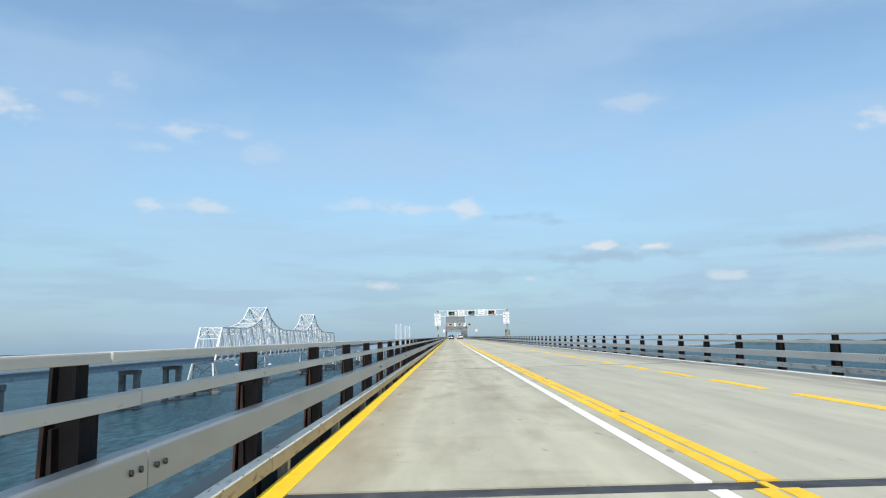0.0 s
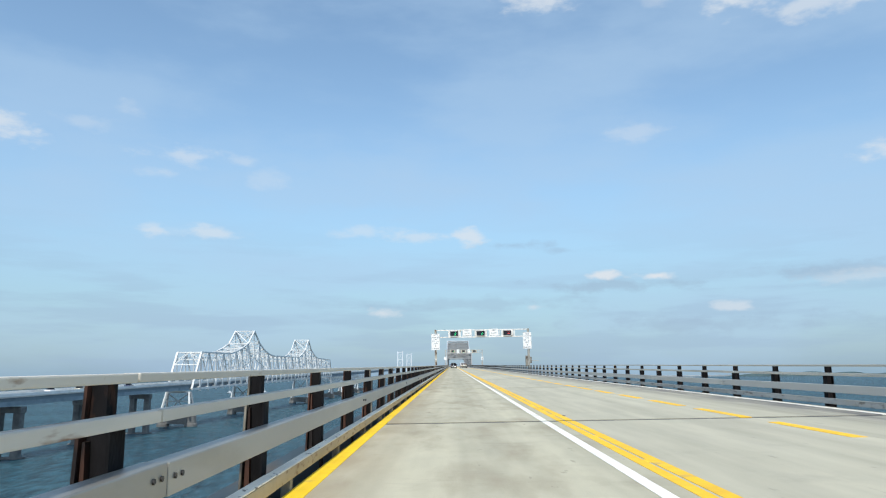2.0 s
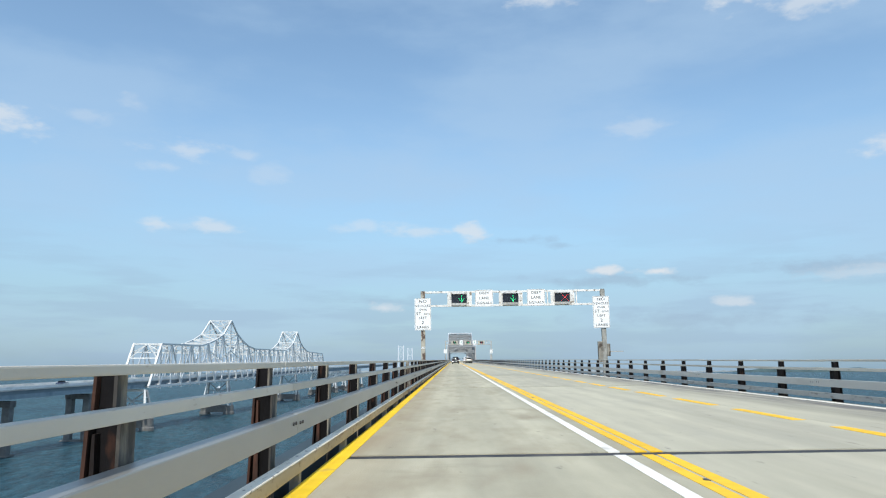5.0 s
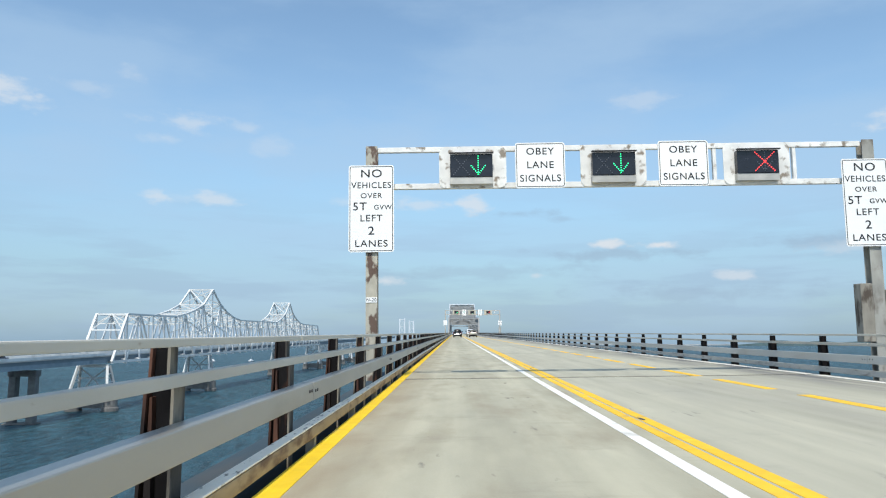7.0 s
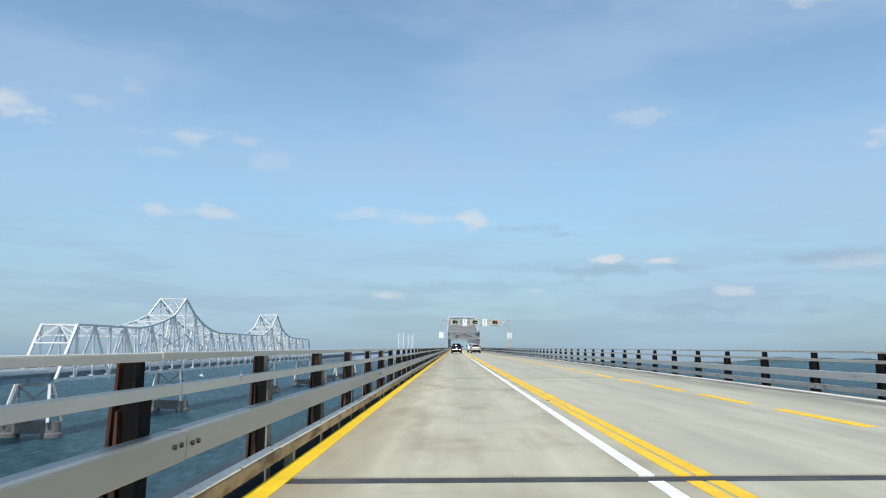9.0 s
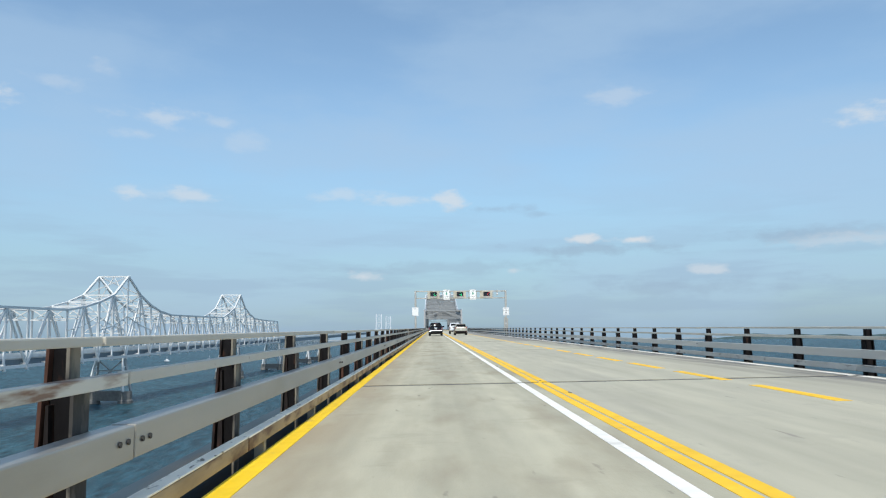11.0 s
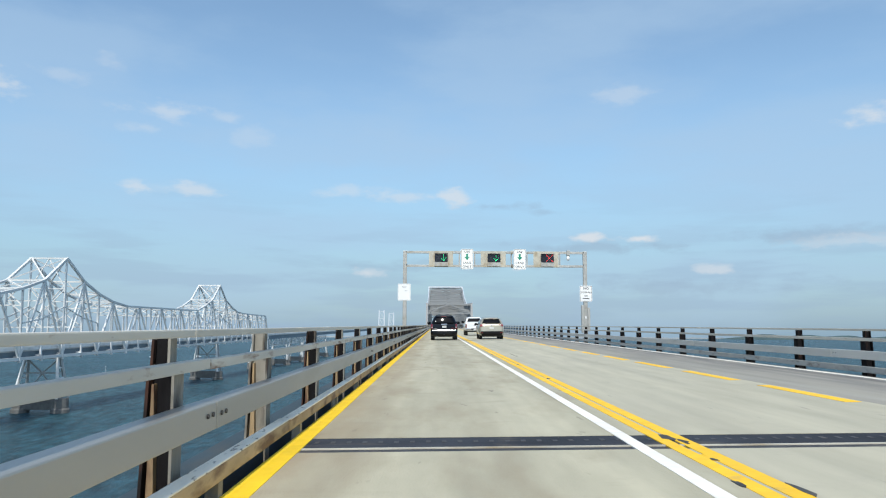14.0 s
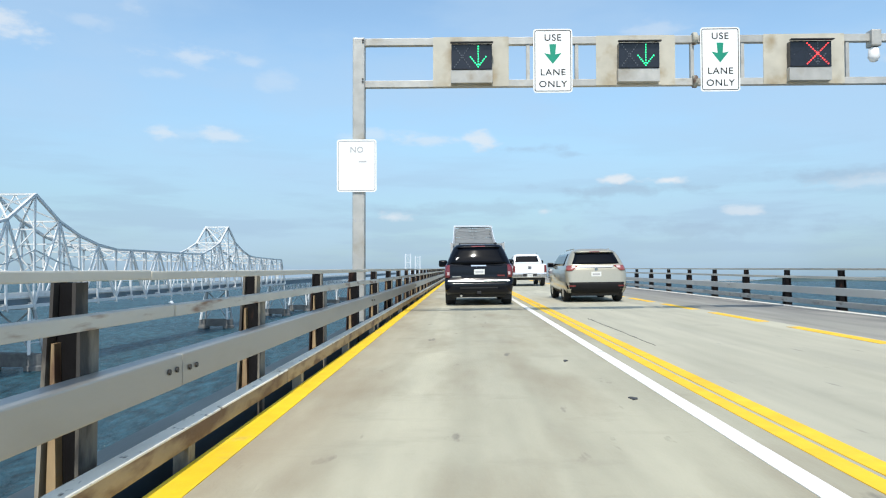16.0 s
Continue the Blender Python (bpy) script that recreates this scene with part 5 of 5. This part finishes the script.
def add_silver_crossover(x, y):
    v = thing("crossover", ROAD @ shift(x, y, 0) @ Matrix.Diagonal((0.975, 1, 0.97, 1)), "champagne-silver mid-size crossover with dark lower bumper", "car")
    S = [(0.30, 0.86, 0.12, 4.62, 0.14, 0.45), (0.42, 0.94, 0.02, 4.76, 0.20, 0.6), (0.58, 0.962, 0.0, 4.84, 0.24, 0.65), (0.70, 0.962, 0.02, 4.84, 0.24, 0.6), (0.86, 0.965, 0.06, 4.80, 0.22, 0.55),
         (1.02, 0.96, 0.08, 4.70, 0.22, 0.5), (1.10, 0.945, 0.11, 4.45, 0.22, 0.45), (1.15, 0.925, 0.14, 3.95, 0.22, 0.3), (1.30, 0.865, 0.22, 3.55, 0.22, 0.3), (1.48, 0.785, 0.33, 3.12, 0.22, 0.3),
         (1.58, 0.73, 0.40, 2.86, 0.24, 0.3), (1.65, 0.66, 0.47, 2.6, 0.26, 0.3), (1.695, 0.56, 0.58, 2.4, 0.26, 0.3), (1.72, 0.40, 0.80, 2.1, 0.22, 0.3)]
    part("body", lofted(S), silver_car, v, smooth=True)
    part("lower_bumper", rear_patch(S, 0.30, 0.64, 0.88, 0.945, 0.012, 0.03, 5, 16), dark_trim, v, "dark plastic lower bumper", True)
    part("rear_window", rear_patch(S, 1.215, 1.56, 0.74, 0.60, bulge=0.02), tinted, v, "dark tinted rear window", True)
    part("spoiler", rear_patch(S, 1.585, 1.655, 0.62, 0.56, 0.10, 0.12, 3, 10), silver_car, v, smooth=True)
    part("brake_lamp", rear_patch(S, 1.59, 1.61, 0.16, 0.16, 0.106, 0.02, 1, 6), tail_red, v)
    for s in (-1, 1):
        part("side_window", side_patch(S, s, 1.17, 1.55, 0.62, 3.72, 0.78, 2.95, cols=10), tinted, v, "dark tinted side windows", True)
        lamp = part("tail_lamp", rear_patch(S, 1.00, 1.175, 0, 0, 0.016, 0.04, 4, 8, x_from=min(s * 0.54, s * 0.92), x_to=max(s * 0.54, s * 0.92), taper=0.20), tail_pink, v, "slim red tail lamp", True)
        part("reversing_lens", rear_patch(S, 1.09, 1.16, 0, 0, 0.021, 0.02, 1, 4, x_from=min(s * 0.64, s * 0.76), x_to=max(s * 0.64, s * 0.76)), tail_clear, lamp)
        part("reflector", rear_patch(S, 0.50, 0.545, 0, 0, 0.02, 0.02, 1, 4, x_from=min(s * 0.66, s * 0.86), x_to=max(s * 0.66, s * 0.86)), tail_red, v)
        part("roof_rail", box(s * 0.56 - 0.018, s * 0.56 + 0.018, 0.9, 2.5, 1.692, 1.718, 0.008), silver_car, v)
        for yy in (0.92, 2.42):
            part("rail_foot", box(s * 0.56 - 0.02, s * 0.56 + 0.02, yy, yy + 0.06, 1.64, 1.693), plastic, v)
    part("chrome_strip", rear_patch(S, 1.10, 1.15, 0.50, 0.55, 0.03, 0.02, 1, 10), chrome, v, "bright strip between the tail lamps")
    bm = lathe_into(bmesh.new(), ((0.05, 0), (0.05, 0.012)), 16, "Y")
    part("badge", bm, chrome, v, "round chrome badge", m=shift(0, 0.068, 1.045))
    plate_on(v, 0, 0.062, 0.885)
    part("underbody", box(-0.75, 0.75, 0.3, 4.3, 0.20, 0.305, 0.02), plastic, v)
    add_wheels(v, 0.945, (0.98, 3.77), 0.37, 0.245)
    add_mirrors(v, 0.93, 3.35, 1.20, plastic, 0.72)


def add_white_pickup(x, y):
    v = thing("pickup", ROAD @ shift(x, y, 0), "white crew-cab pickup truck with closed tailgate", "truck")
    B = [(0.50, 0.93, 0.10, 5.75, 0.08, 0.35), (0.62, 0.985, 0.04, 5.86, 0.10, 0.4), (0.90, 1.0, 0.03, 5.88, 0.09, 0.4), (1.14, 0.995, 0.03, 5.84, 0.08, 0.35), (1.26, 0.975, 0.05, 5.6, 0.08, 0.3), (1.285, 0.95, 0.07, 5.4, 0.08, 0.3)]
    part("body", lofted(B), white_car, v, smooth=True)
    C = [(1.288, 0.95, 1.80, 4.60, 0.12, 0.2), (1.45, 0.90, 1.86, 4.25, 0.14, 0.2), (1.70, 0.80, 1.97, 3.85, 0.16, 0.25), (1.85, 0.73, 2.06, 3.6, 0.16, 0.3), (1.915, 0.60, 2.25, 3.35, 0.16, 0.3)]
    part("cab", lofted(C), white_car, v, smooth=True)
    part("rear_window", rear_patch(C, 1.42, 1.78, 0.72, 0.62), tinted, v, "dark tinted rear window", True)
    for s in (-1, 1):
        part("side_window", side_patch(C, s, 1.36, 1.76, 2.1, 4.2, 2.15, 3.7), tinted, v, "", True)
        part("tail_lamp", rear_patch(B, 0.80, 1.22, 0, 0, 0.016, 0.04, 5, 4, x_from=min(s * 0.84, s * 0.975), x_to=max(s * 0.84, s * 0.975)), tail_red, v, "tall red tail lamp", True)
    part("tailgate", rear_patch(B, 0.76, 1.26, 0.81, 0.81, 0.02, 0.03, 4, 8), white_car, v, "white tailgate")
    part("tailgate_handle", rear_patch(B, 1.08, 1.15, 0.10, 0.10, 0.03, 0.02, 1, 3), plastic, v)
    part("badge", rear_patch(B, 1.00, 1.06, 0.08, 0.08, 0.028, 0.01, 1, 3), blue_car, v, "dark oval badge")
    part("bumper", box(-0.97, 0.97, -0.14, 0.02, 0.50, 0.74, 0.03), chrome, v, "chrome rear bumper")
    part("bumper_pad", box(-0.40, 0.40, -0.155, -0.142, 0.60, 0.735, 0.004), plastic, v)
    plate_on(v, 0.0, -0.16, 0.62)
    part("underbody", box(-0.7, 0.7, 0.3, 5.3, 0.36, 0.505, 0.02), plastic, v)
    part("aerial", box(0.90, 0.91, 4.9, 4.91, 1.28, 2.0), plastic, v)
    add_wheels(v, 0.975, (1.25, 4.95), 0.40, 0.27)
    add_mirrors(v, 0.97, 4.2, 1.42, plastic)


add_black_suv(0.36, 279.8)
add_silver_crossover(3.97, 280.8)
add_white_pickup(3.78, 300.9)


# ---- small far things ----
def add_far_car(y, lane, mat, label):
    v = thing("car", OTHER @ shift(OTHER_X1 - 1.1 - lane, along(y), 0), label, "car", "cars on the neighbouring bridge")
    S = [(0.28, 0.82, 0.1, 4.5, 0.2, 0.4), (0.5, 0.90, 0.0, 4.6, 0.25, 0.5), (0.82, 0.90, 0.05, 4.5, 0.25, 0.5), (0.92, 0.86, 0.2, 4.2, 0.25, 0.4)]
    C = [(0.925, 0.80, 0.7, 3.3, 0.2, 0.3), (1.35, 0.62, 1.2, 2.6, 0.2, 0.3), (1.45, 0.55, 1.4, 2.4, 0.2, 0.3)]
    part("body", lofted(S), mat, v, smooth=True)
    part("cabin", lofted(C), tinted, v, smooth=True)
    add_wheels(v, 0.86, (0.9, 3.6), 0.32, 0.2)


add_far_car(206.0, 4.0, white_car, "small white car on the neighbouring bridge")
add_far_car(254.0, 4.0, white_car, "small white car on the neighbouring bridge")
add_far_car(271.0, 4.0, silver_car, "small silver car on the neighbouring bridge")
add_far_car(307.0, 4.0, blue_car, "small dark car on the neighbouring bridge")


def add_boat(x, y, turn, label):
    b = thing("motor_boat", pose(x, y, WATER, 0, 0, turn), label, "boat", "boats on the bay")
    hull = [(-0.2, 0.9, -3.2, 2.6, 0.3, 0.85), (0.3, 1.3, -3.5, 3.6, 0.3, 1.25), (1.0, 1.5, -3.6, 4.6, 0.3, 1.45), (1.25, 1.5, -3.6, 4.8, 0.3, 1.45)]
    part("hull", lofted(hull), white_car, b, smooth=True)
    part("cabin", lofted([(1.252, 1.1, -1.6, 1.6, 0.2, 0.5), (2.4, 0.95, -1.4, 1.1, 0.2, 0.4), (2.6, 0.95, -1.5, 0.9, 0.2, 0.3)]), white_car, b)
    part("mast", box(-0.05, 0.05, -0.05, 0.05, 2.6, 6.0), white_car, b)


add_boat(-269, 930, 40, "small white motor boat on the dark bay")
add_boat(-228, 936, -20, "small white motor boat on the dark bay")
add_boat(-175, 620, 70, "small white motor boat on the dark bay")
